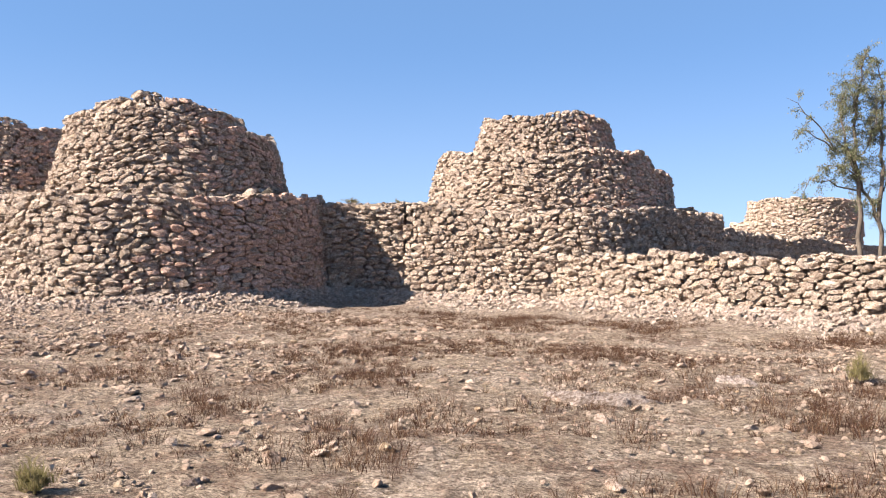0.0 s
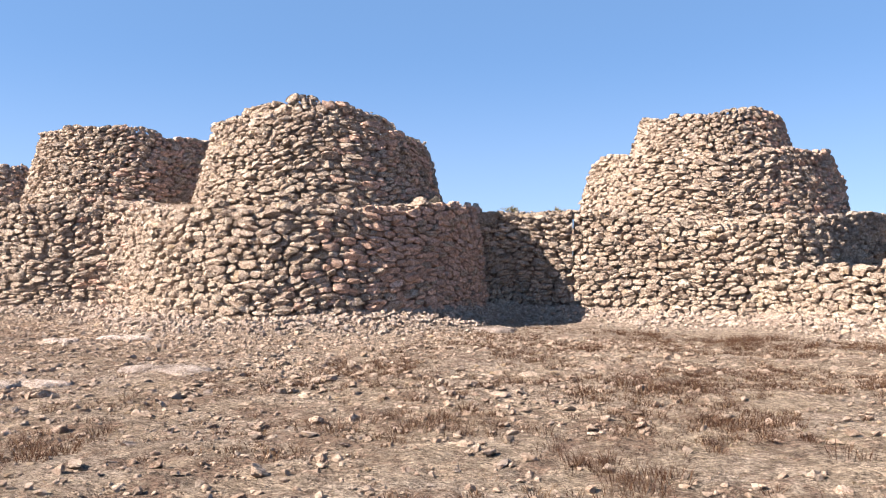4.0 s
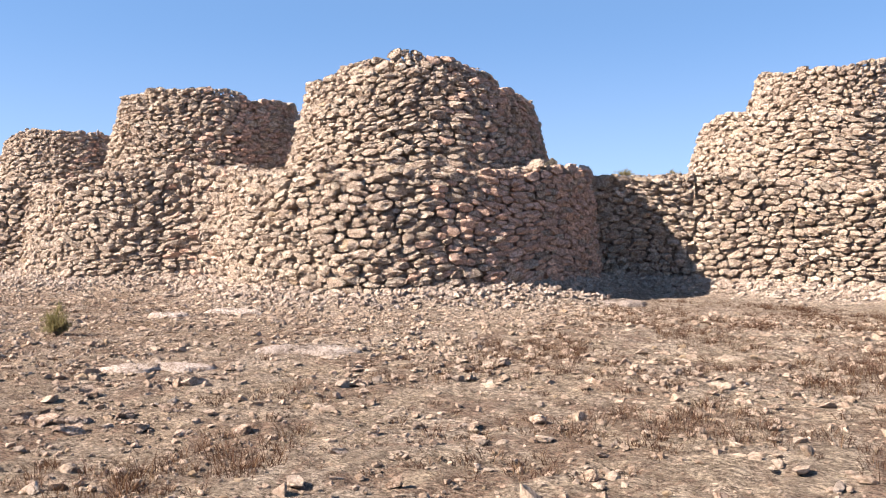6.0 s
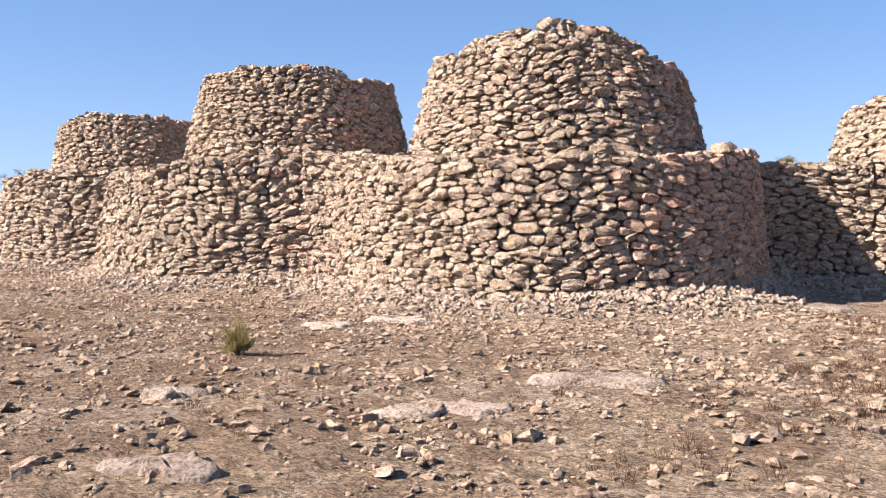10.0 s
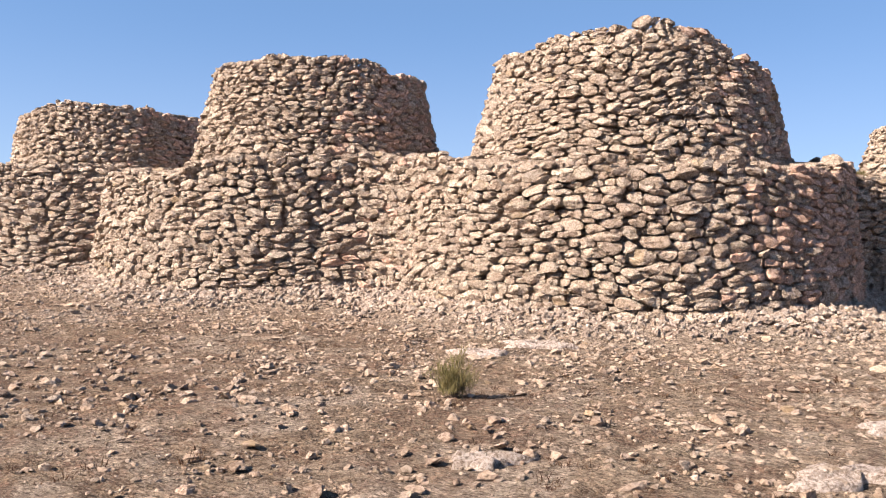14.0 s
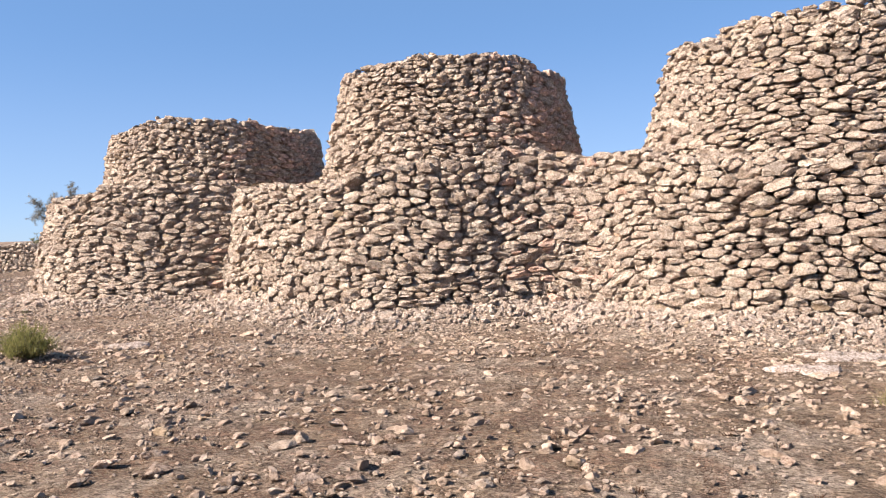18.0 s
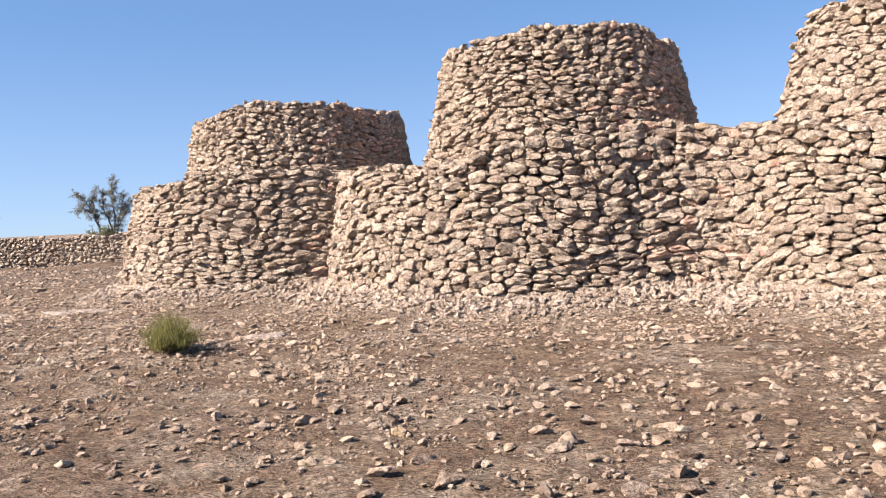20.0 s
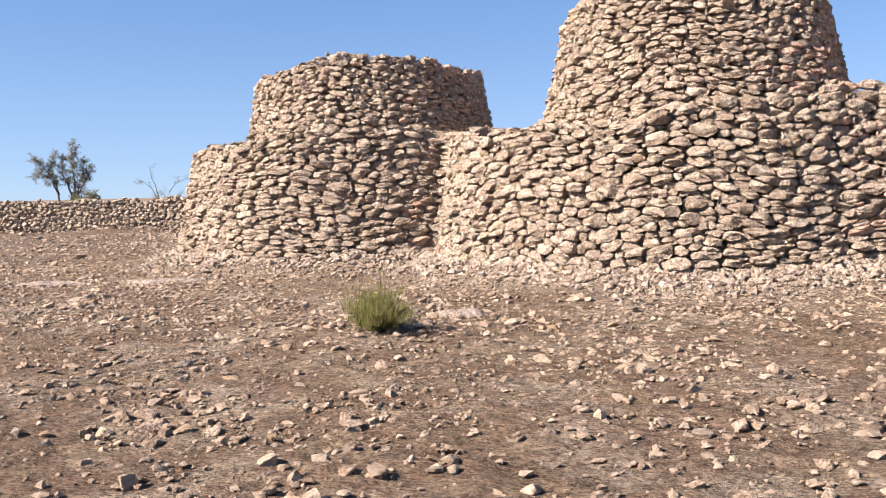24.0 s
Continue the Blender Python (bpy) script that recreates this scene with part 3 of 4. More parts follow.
# tower D
tower_d = thing("stone_tower", "low pale dry-stone tower with a short wide upper drum", "stone tower", TOWERS)
d_low_top = by_angle(D_LOW, [(-180, 2.6), (-140, 2.72), (-110, 2.85), (-80, 2.92), (-55, 3.0), (0, 2.9), (90, 2.7)])
d_up_top = by_angle(D_UP, [(-180, 4.5), (-140, 4.6), (-90, 4.7), (-55, 4.77), (-20, 4.72), (30, 4.69), (100, 4.62)])
SPOTS.append(tier("lower_drum", tower_d, D_LOW, d_low_top, -0.1, 6, 0.235, 0.112, [C_LOW], within((*C_LOW, 2.7)), k=0.2, pick=(-31.6, 14.4, 1.2)))
tier("upper_drum", tower_d, D_UP, d_up_top, 2.6, 7, 0.215, 0.103, rim=220, spread=1.6)

# tower A: a straight-fronted terrace and two drums
tower_a = thing("stone_tower", "three-stepped pale dry-stone tower on a straight-fronted terrace", "stone tower", TOWERS)
terrace = Path(soft_line([(-9.75, 19.06), (-8.0, 19.10), (-5.9, 19.08), (-4.5, 19.25), (-3.3, 20.6), (-2.3, 22.4), (-1.95, 24.0), (-2.1, 25.6), (-3.2, 27.6), (-6.0, 29.2)]), False)


def terrace_top(xy):
    return np.interp(xy[..., 0] + 0.25 * np.maximum(xy[..., 1] - 20, 0), [-10, -8.5, -6.5, -4.5, -2.5, 0], [2.80, 2.72, 2.5, 2.48, 2.62, 2.68])


a_body = core("terrace_wall", terrace, terrace_top, 0.08, tower_a, back=3.0)
P, f, mid = lay_stones(terrace, 0.0, terrace_top, 0.08, 0.21, 0.105, 8, sides=10, fine=True)
STONE_WORK.append((a_body, P, f, mid, (-8.0, 19.0, 1.3), 300))
rim_rocks(terrace, terrace_top, 0.08, 260, 508, a_body, 1.3)
SPOTS.append(terrace)
a_up_top = by_angle(A_UP, [(-180, 4.28), (-150, 4.34), (-123, 4.26), (-77, 4.2), (-35, 4.28), (-12, 4.32), (4, 4.36), (20, 4.2), (90, 4.0)])
a_top_top = by_angle(A_TOP, [(-180, 5.47), (-119, 5.46), (-66, 5.42), (-19, 5.43), (60, 5.42)])
tier("middle_drum", tower_a, A_UP, a_up_top, 2.2, 9, 0.215, 0.102, rim=170, spread=1.0)
tier("top_drum", tower_a, A_TOP, a_top_top, 4.0, 10, 0.22, 0.106, rim=130, spread=1.2)

A_REAR, A_HEAP = (-6.05, 26.6, 2.42, 0.12), (-4.35, 27.0, 1.45, 0.15)
tier("rear_drum", tower_a, A_REAR, by_angle(A_REAR, [(-180, 4.0), (-60, 4.1), (0, 4.05), (90, 3.9)]), 2.2, 21, 0.22, 0.105, rim=60, spread=1.0, limit=150)
tier("rear_heap", tower_a, A_HEAP, by_angle(A_HEAP, [(-180, 2.98), (-60, 2.96), (0, 2.88), (90, 2.8)]), 1.0, 22, 0.23, 0.11, rim=60, spread=1.0, limit=100)

def rim_stone(parent, x, y, z, size, seed, turn=0.0, tilt=0.0, material=STONE):
    r = np.random.default_rng(seed)
    v, f = ROCKS[seed % len(ROCKS)]
    o = mesh_object("rim_stone", v * np.array(size), f, material, parent, smooth=False)
    o.matrix_basis = pose(x, y, z, tilt, 0, turn)
    return o


for i, (x, y, z, a, b, c) in enumerate([(-12.05, 15.35, 2.76, 0.22, 0.2, 0.2), (-11.92, 15.95, 2.84, 0.22, 0.2, 0.24), (-12.3, 14.95, 2.66, 0.18, 0.16, 0.15), (-12.2, 16.6, 2.82, 0.2, 0.2, 0.2), (-13.0, 14.0, 2.56, 0.16, 0.13, 0.12)]):
    rim_stone(tower_b, x, y, z, (a, b, c), 3 + i, 40 * i, 10, DARK_STONE if i in (1, 3) else STONE)
rim_stone(tower_d, -29.3, 17.75, 4.72, (0.08, 0.08, 0.15), 6, 20, 8)
rim_stone(tower_c, -24.2, 14.98, 5.12, (0.16, 0.12, 0.12), 2, 50)

# linking wall between B and A
link = Path(soft_line([(-12.2, 17.75), (-11.45, 18.2), (-10.6, 18.75), (-9.72, 19.04)], 2), False)


def link_top(xy):
    return np.interp(xy[..., 0], [-12, -11.2, -10.4, -9.6], [2.80, 2.78, 2.80, 2.84])


linking_wall = thing("linking_wall", "dry-stone wall that joins two stone towers, half in shade", "stone wall")
l_body = core("wall_core", link, link_top, 0.05, linking_wall, back=1.6)
P, f, mid = lay_stones(link, 0.0, link_top, 0.05, 0.22, 0.108, 12, sides=10, fine=True)
STONE_WORK.append((l_body, P, f, mid, (-10.5, 18.8, 1.3), 300))
rim_rocks(link, link_top, 0.05, 70, 512, l_body, 1.0)
SPOTS.append(link)

# low field wall in front of tower A
field = Path(soft_line([(-5.35, 19.02), (-5.0, 18.78), (-3.6, 18.2), (-0.8, 17.2), (2.6, 15.95), (7.5, 14.6), (12.0, 13.8)], 2), False)


def field_top(xy):
    return 1.47 + 0.05 * np.sin(xy[..., 0] * 1.9) + 0.04 * np.sin(xy[..., 0] * 4.3) - 0.12 * np.clip((-4.6 - xy[..., 0]) / 0.5, 0, 1)


field_wall = thing("field_wall", "low pale cream dry-stone field wall of large rounded stones", "stone wall")
w_body = core("wall_core", field, field_top, 0.06, field_wall, back=0.75)
P, f, mid = lay_stones(field, 0.0, field_top, 0.06, 0.205, 0.108, 14, deep=0.105, sides=10, fine=True)
STONE_WORK.append((w_body, P, f, mid, (-1.5, 17.4, 0.9), 300))
rim_rocks(field, field_top, 0.06, 110, 514, w_body, 0.6, low=0.1, high=0.2)
SPOTS.append(field)

# wall behind, in the shade of tower A, and the far tower
shade = Path(soft_line([(-2.2, 27.2), (-0.9, 29.2), (0.15, 32.5), (1.6, 37.0), (3.4, 43.0), (5.4, 49.0)], 2), False)
shade_top = lambda xy: 2.13 - 0.02 * np.clip(xy[..., 1] - 29, 0, 20) + 0.06 * np.sin(xy[..., 0] * 2.1) + 0.05 * np.sin(xy[..., 0] * 5.3)
shaded_wall = thing("back_wall", "rough dry-stone wall in deep shade behind the stepped tower", "stone wall")
s_body = core("wall_core", shade, shade_top, 0.05, shaded_wall, back=0.8)
P, f, mid = lay_stones(shade, 0.2, shade_top, 0.05, 0.33, 0.16, 16, sides=8)
STONE_WORK.append((s_body, P, f, mid, (-1, 30, 1.5), 200))
rim_rocks(shade, shade_top, 0.05, 130, 516, s_body, 0.7, low=0.1, high=0.22)
SPOTS.append(shade)
tower_e = thing("stone_tower", "small distant dry-stone tower with two stepped drums", "stone tower", TOWERS)
e_low_top, e_up_top = by_angle(E_LOW, [(-180, 2.95), (-90, 2.95), (0, 2.8)]), by_angle(E_UP, [(-180, 4.0), (-90, 4.1), (0, 3.95)])
SPOTS.append(tier("lower_drum", tower_e, E_LOW, e_low_top, 0.0, 17, 0.21, 0.098, rim=110, limit=200, fine=False))
tier("upper_drum", tower_e, E_UP, e_up_top, 2.4, 18, 0.21, 0.098, rim=110, spread=1.0, limit=200, fine=False)

# far boundary wall beyond tower D
bound = Path(soft_line([(-75, 19.5), (-62, 25.2), (-53.0, 28.7), (-46, 31.0), (-36, 34.0)], 2, 0.15), False)
bound_top = lambda xy: 1.68 + 0.04 * np.sin(xy[..., 0] * 1.3) + 0.04 * np.sin(xy[..., 0] * 3.1)
boundary_wall = thing("boundary_wall", "long weathered dry-stone boundary wall at the far edge of the field", "stone wall")
f_body = core("wall_core", bound, bound_top, 0.05, boundary_wall, back=0.8)
P, f, mid = lay_stones(bound, 0.0, bound_top, 0.05, 0.19, 0.105, 20, sides=8, deep=0.12)
STONE_WORK.append((f_body, P, f, mid, (-51, 31, 0.9), 300, OLD_STONE))
rim_rocks(bound, bound_top, 0.05, 330, 520, f_body, 0.7, low=0.05, high=0.12)
SPOTS.append(bound)

# ---- ground ----
FEET = np.concatenate([p.pts[::4] for p in SPOTS])


def foot_distance(x, y):
    x, y = np.asarray(x, float).ravel(), np.asarray(y, float).ravel()
    d = np.full(len(x), 9.0)
    near = (x > -80) & (x < 16) & (y > 8) & (y < 46)
    i = np.nonzero(near)[0]
    for a in range(0, len(i), 4000):
        q = i[a:a + 4000]
        d[q] = np.minimum(9.0, np.sqrt(((x[q, None] - FEET[None, :, 0]) ** 2 + (y[q, None] - FEET[None, :, 1]) ** 2).min(1)))
    return d


def ground_z(x, y, d=None):
    """Nearly level ground that rises a little in the rubble at the walls' feet."""
    x, y = np.asarray(x, float).ravel(), np.asarray(y, float).ravel()
    if d is None:
        d = foot_distance(x, y)
    z = 0.045 + 0.03 * np.sin(x * 0.33 + 1) * np.sin(y * 0.41) + 0.012 * np.sin(x * 1.7 + y) + 0.010 * np.sin(y * 2.3 - x * 0.8)
    z += (0.36 + 0.10 * np.sin(x * 1.1 + 2) * np.sin(x * 0.37)) * np.clip(1 - d / 1.45, 0, 1) ** 1.4
    far = np.hypot(x + 15, y - 10)
    return z + 0.005 * np.clip(far - 60, 0, 900)


def axis(lo, hi, step, reach):
    inner = np.arange(lo, hi + step / 2, step)
    out, s = [], step
    while sum(out) < reach:
        s *= 1.22
        out.append(s)
    ext = np.cumsum(out)
    return np.concatenate([(lo - ext)[::-1], inner, hi + ext])


gx, gy = axis(-36, 4, 0.115, 2500), axis(2.4, 15.0, 0.11, 2500)
GX, GY = np.meshgrid(gx, gy)
clod = rng.normal(0, 1, GX.shape)
clod = clod + 0.6 * (np.roll(clod, 1, 0) + np.roll(clod, 1, 1))
GZ = ground_z(GX, GY) + np.where((np.abs(GX.ravel() + 16) < 21.5) & (np.abs(GY.ravel() - 9) < 8), 0.009 * clod.ravel(), 0)
nx, ny = len(gx), len(gy)
I, J = np.meshgrid(np.arange(nx - 1), np.arange(ny - 1))
q = (J * nx + I).ravel()
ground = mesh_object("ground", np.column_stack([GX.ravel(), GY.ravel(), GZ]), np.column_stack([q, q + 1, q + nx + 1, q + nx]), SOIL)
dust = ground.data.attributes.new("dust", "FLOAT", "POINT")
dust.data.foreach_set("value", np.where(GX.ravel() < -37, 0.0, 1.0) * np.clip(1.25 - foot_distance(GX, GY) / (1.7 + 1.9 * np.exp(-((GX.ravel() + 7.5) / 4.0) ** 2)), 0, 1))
tagged(ground, "dry reddish-brown stony soil with pale dusty patches", "ground", kind="structure")


def scatter(name, n, area, size, shapes, material, label, category, seed, density=None, flat=(0.6, 1.05), sink=0.25, smooth=False):
    """Many small stones over an area as one object."""
    r = np.random.default_rng(seed)
    x, y = r.uniform(area[0], area[1], n), r.uniform(area[2], area[3], n)
    d = foot_distance(x, y)
    keep = d > 0.1
    keep &= ~blocked(x, y)
    if density is not None:
        keep &= r.random(n) < density(x, y, d)
    x, y, d = x[keep], y[keep], d[keep]
    n = len(x)
    s = size(r, n)
    z = ground_z(x, y, d)
    groups = []
    for i, (v, f) in enumerate(shapes):
        p = np.arange(n) % len(shapes) == i
        k = p.sum()
        dims = s[p][:, None] * np.column_stack([r.uniform(0.8, 1.3, k), r.uniform(0.7, 1.1, k), r.uniform(*flat, k)])
        groups.append(repeat(v, f, np.column_stack([x[p], y[p], z[p] + s[p] * (0.55 - sink) * 0.8]), dims, r.uniform(0, 6.3, k), r.normal(0, 0.25, k)))
    return tagged(mesh_object(name, *joined(groups), material, smooth=smooth), label, category, kind="stuff")


def blocked(x, y):
    """Inside a tower or behind a wall's face."""
    hit = np.zeros(len(x), bool)
    for cx, cy, r0, _ in (B_LOW, C_LOW, D_LOW, E_LOW):
        hit |= np.hypot(x - cx, y - cy) < r0 + 0.12
    hit |= (x > -12) & (x < -2) & (y > 19.0) & (y < 29)
    return hit


def lump(x, y, scale, seed):
    return np.array([noise.noise(Vector((a * scale + seed, b * scale, seed * 0.37))) for a, b in zip(x, y)])


def talus(n, seed):
    """Broken stone shed from the walls: thick at their feet, thinning outwards."""
    r = np.random.default_rng(seed)
    total = sum(p.length for p in SPOTS[:6])
    groups = []
    for p in SPOTS[:6]:
        k = int(n * p.length / total)
        u = r.uniform(0, p.length, k)
        xy, nm = p.at(u)
        off = 0.12 + np.abs(r.normal(0, 1, k)) * (0.42 + 0.3 * np.sin(u * 0.7 + seed) ** 2)
        xy = xy + nm * off[:, None]
        keep = (nm[:, 1] < 0.35) & ~blocked(*xy.T)
        xy, off = xy[keep], off[keep]
        d = foot_distance(*xy.T)
        size = np.exp(r.normal(-3.2, 0.45, len(xy))) * np.interp(off, [0.1, 0.5, 1.6], [1.25, 1.0, 0.65])
        size = np.minimum(size, 0.085)
        z = ground_z(*xy.T, d)
        shapes = CHIPS + PEBBLES[:6]
        for i, (v, f) in enumerate(shapes):
            q = np.arange(len(xy)) % len(shapes) == i
            m = q.sum()
            if i < len(CHIPS):
                size[q] *= 1.25
            groups.append(repeat(v, f, np.column_stack([xy[q], z[q] + size[q] * 0.35]), size[q][:, None] * r.uniform(0.8, 1.3, (m, 3)), r.uniform(0, 6.3, m), r.normal(0, 0.5, m)))
    return tagged(mesh_object("talus", *joined(groups), TALUS, smooth=False), "apron of broken pale rubble at the foot of the stone towers", "rubble", kind="stuff")


talus(34000, 31)
for count, band, shapes, seed in ((24000, (-38, 5, 2.4, 7.0), CHIPS, 32), (34000, (-38, 5, 7.0, 14.5), PEBBLES, 34)):
    scatter("gravel", count, band, lambda r, n: np.clip(np.exp(r.normal(-3.85, 0.45, n)), 0.009, 0.06), shapes, FIELD_STONE,
            "small pale stones strewn over dry soil", "gravel", seed, lambda x, y, d: np.clip(0.62 + 1.1 * lump(x, y, 0.55, 3.0), 0.2, 1) * np.interp(x, [-12, -5], [1.0, 0.55]))
scatter("gravel", 9000, (-40, 12, -9.0, 2.4), lambda r, n: np.clip(np.exp(r.normal(-3.6, 0.45, n)), 0.012, 0.07), PEBBLES, FIELD_STONE,
        "small pale stones strewn over dry soil", "gravel", 35)
scatter("field_stones", 12500, (-38, 5, 2.2, 14.0), lambda r, n: np.clip(np.exp(r.normal(-3.02, 0.38, n)), 0.028, 0.10), ROCKS[:3] + CHIPS, FIELD_STONE,
        "loose angular pale stones lying on dry soil", "stones", 33, lambda x, y, d: np.clip(0.5 + 1.3 * lump(x, y, 0.4, 8.0), 0.08, 1) * np.interp(x, [-11, -5], [1.15, 0.45]), flat=(0.55, 1.05))

scatter("field_stones", 2600, (-62, -34, 8, 36), lambda r, n: np.clip(np.exp(r.normal(-2.6, 0.45, n)), 0.03, 0.24), CHIPS, FIELD_STONE,
        "loose stones strewn before a boundary wall", "stones", 36, lambda x, y, d: np.clip(0.35 + 1.2 * lump(x, y, 0.3, 5.0), 0.1, 1) + 0.6 * (d < 1.2))
scatter("gravel", 16000, (-62, -36, 7, 36), lambda r, n: np.clip(np.exp(r.normal(-3.3, 0.45, n)), 0.015, 0.09), PEBBLES, FIELD_STONE,
        "small pale stones strewn over dry soil", "gravel", 37, lambda x, y, d: np.clip(0.5 + 1.2 * lump(x, y, 0.4, 6.0), 0.1, 1))

# larger loose rocks, one by one
rock_meshes = []
for i, (v, f) in enumerate(BIG_ROCKS):
    o = mesh_object("rock", v, f, ROCK, smooth=False)
    rock_meshes.append(o.data)
    bpy.data.objects.remove(o)
PLACED = [(-15.13, 4.33, 0.13), (-16.46, 6.99, 0.09), (-15.48, 6.77, 0.09), (-12.9, 4.88, 0.12), (-11.8, 5.1, 0.14), (-13.64, 3.68, 0.12), (-11.28, 5.82, 0.14),
          (-13.69, 4.75, 0.10), (-13.64, 5.9, 0.09), (-10.89, 4.39, 0.11), (-9.57, 4.81, 0.12), (-8.7, 5.22, 0.10), (-8.02, 5.53, 0.10), (-10.77, 4.69, 0.10),
          (-11.69, 4.64, 0.13), (-6.29, 5.16, 0.09), (-7.98, 4.42, 0.10), (-4.03, 4.8, 0.08), (-25.78, 6.91, 0.09), (-24.65, 6.17, 0.09), (-25.28, 4.42, 0.09),
          (-24.19, 4.35, 0.08), (-23.3, 4.81, 0.10), (-23.13, 4.98, 0.09), (-20.18, 4.33, 0.12), (-19.16, 4.5, 0.12), (-20.68, 4.35, 0.10), (-18.9, 3.69, 0.12)]


STREWN = [(-20.3, 5.3, 0.05), (-20.01, 5.6, 0.09), (-19.39, 5.5, 0.06), (-19.15, 5.72, 0.07), (-18.96, 5.3, 0.11), (-17.75, 6.21, 0.08), (-17.32, 6.21, 0.05), (-22.05, 5.24, 0.06),
          (-19.32, 6.38, 0.07), (-25.75, 4.37, 0.13), (-23.63, 4.47, 0.07), (-22.46, 6.63, 0.06), (-26.07, 5.68, 0.09), (-23.41, 8.76, 0.09), (-20.49, 4.67, 0.1), (-22.23, 4.05, 0.07),
          (-22.97, 3.98, 0.07), (-15.79, 4.02, 0.09), (-16.12, 3.54, 0.11), (-14.52, 4.31, 0.05), (-15.73, 5.69, 0.06), (-19.1, 4.22, 0.07), (-18.83, 4.66, 0.07), (-19.72, 7.82, 0.07), (-16.17, 5.47, 0.06)]


def add_rock(x, y, s, r):
    o = new("rock", rock_meshes[int(r.integers(len(rock_meshes)))])
    d = s * np.array([r.uniform(0.9, 1.3), r.uniform(0.8, 1.1), r.uniform(0.5, 0.85)])
    o.matrix_basis = Matrix.LocRotScale((x, y, float(ground_z(x, y)[0]) + 0.28 * d[2]), Euler((r.normal(0, 0.2), r.normal(0, 0.2), r.uniform(0, 6.3))), Vector(d))
    tagged(o, "loose angular limestone rock lying on dry soil", "rock", "loose rocks on the field")


r = np.random.default_rng(5)
for _ in range(14):                                    # a patch of bigger rocks
    add_rock(-10.8 + r.normal(0, 0.45), 4.45 + r.normal(0, 0.2), r.uniform(0.06, 0.115), r)
for x, y, s in PLACED:
    add_rock(x, y, 0.85 * s, r)
for x, y, s in STREWN:
    add_rock(x, y, s, r)
for _ in range(190):
    add_rock(r.uniform(-30, -1), r.uniform(3.3, 9.5), float(np.exp(r.normal(-2.95, 0.25))), r)


# flat slabs of bedrock that show through the soil
def slab(x, y, a, b, turn, seed):
    r = np.random.default_rng(seed)
    n = 26
    th = np.linspace(0, 2 * math.pi, n, endpoint=False)
    edge = 1 + 0.22 * np.sin(2 * th + seed) + 0.2 * np.sin(3 * th + 2 * seed) + 0.12 * np.sin(7 * th + seed) + r.normal(0, 0.12, n)
    base = float(ground_z(x, y)[0])
    rows = []
    for k, h in ((1.08, -0.03), (1.0, 0.03), (0.86, 0.046), (0.5, 0.054), (0.04, 0.056)):
        px, py = a * k * edge * np.cos(th), b * k * edge * np.sin(th)
        rows.append(np.column_stack([x + px * math.cos(turn) - py * math.sin(turn), y + px * math.sin(turn) + py * math.cos(turn), base + h + r.normal(0, 0.012, n)]))
    i = np.arange(n)
    f = np.concatenate([np.column_stack([k * n + i, k * n + (i + 1) % n, (k + 1) * n + (i + 1) % n, (k + 1) * n + i]) for k in range(4)])
    o = mesh_object("rock_slab", np.concatenate(rows), f, SLAB)
    tagged(o, "flat pale bedrock slab bedded in the dry soil", "rock slab", "bedrock slabs in the field")


for i, (x, y, a, b, turn) in enumerate([(-1.76, 7.67, 0.46, 0.2, 0.3), (-0.63, 9.4, 0.22, 0.2, 0.0), (-10.3, 15.46, 0.6, 0.25, 0.4), (-14.48, 5.45, 0.22, 0.13, 0.4), (-12.25, 6.23, 0.42, 0.22, 0.6),
                                        (-11.46, 7.78, 0.45, 0.26, 0.5), (-16.1, 9.61, 0.34, 0.2, 0.4), (-15.68, 10.64, 0.5, 0.22, 0.5), (-25.38, 9.29, 0.34, 0.16, 0.3), (-32.15, 11.58, 0.55, 0.25, 0.3),
                                        (-34.2, 11.05, 0.5, 0.2, 0.3), (-12.85, 4.01, 0.3, 0.2, 0.4)]):
    slab(x, y, a, b, turn, 60 + i)


# ---- plants ----
def blades(base, count, tall, spread, thick, r, lean=0.5):
    """Thin bent blades: two triangles each, all from small tufts at the given places (n x 3)."""
    n = len(base)
    b = np.repeat(base, count, 0)
    k = len(b)
    t = np.repeat(tall, count) * r.uniform(0.45, 1.1, k)
    a = r.uniform(0, 2 * math.pi, k)
    off = np.repeat(spread, count) * np.sqrt(r.random(k)) * 0.5
    foot = b + np.column_stack([off * np.cos(a), off * np.sin(a), np.zeros(k) - 0.01])
    l = r.normal(lean, 0.25, k) * t
    a2 = a + r.normal(0, 0.7, k)
    tip = foot + np.column_stack([l * np.cos(a2), l * np.sin(a2), t])
    mid = foot * 0.5 + tip * 0.5 + np.column_stack([-0.15 * l * np.cos(a2), -0.15 * l * np.sin(a2), 0.08 * t])
    w = thick * r.uniform(0.6, 1.3, k)
    a3 = r.uniform(0, math.pi, k)
    side = np.column_stack([w * np.cos(a3), w * np.sin(a3), np.zeros(k)])
    v = np.stack([foot - side, foot + side, mid + side * 0.8, mid - side * 0.8, tip + side * 0.2, tip - side * 0.2], 1).reshape(-1, 3)
    i = np.arange(k)[:, None] * 6
    f = np.concatenate([i + [0, 1, 2, 3], i + [3, 2, 4, 5]])
    return v, f


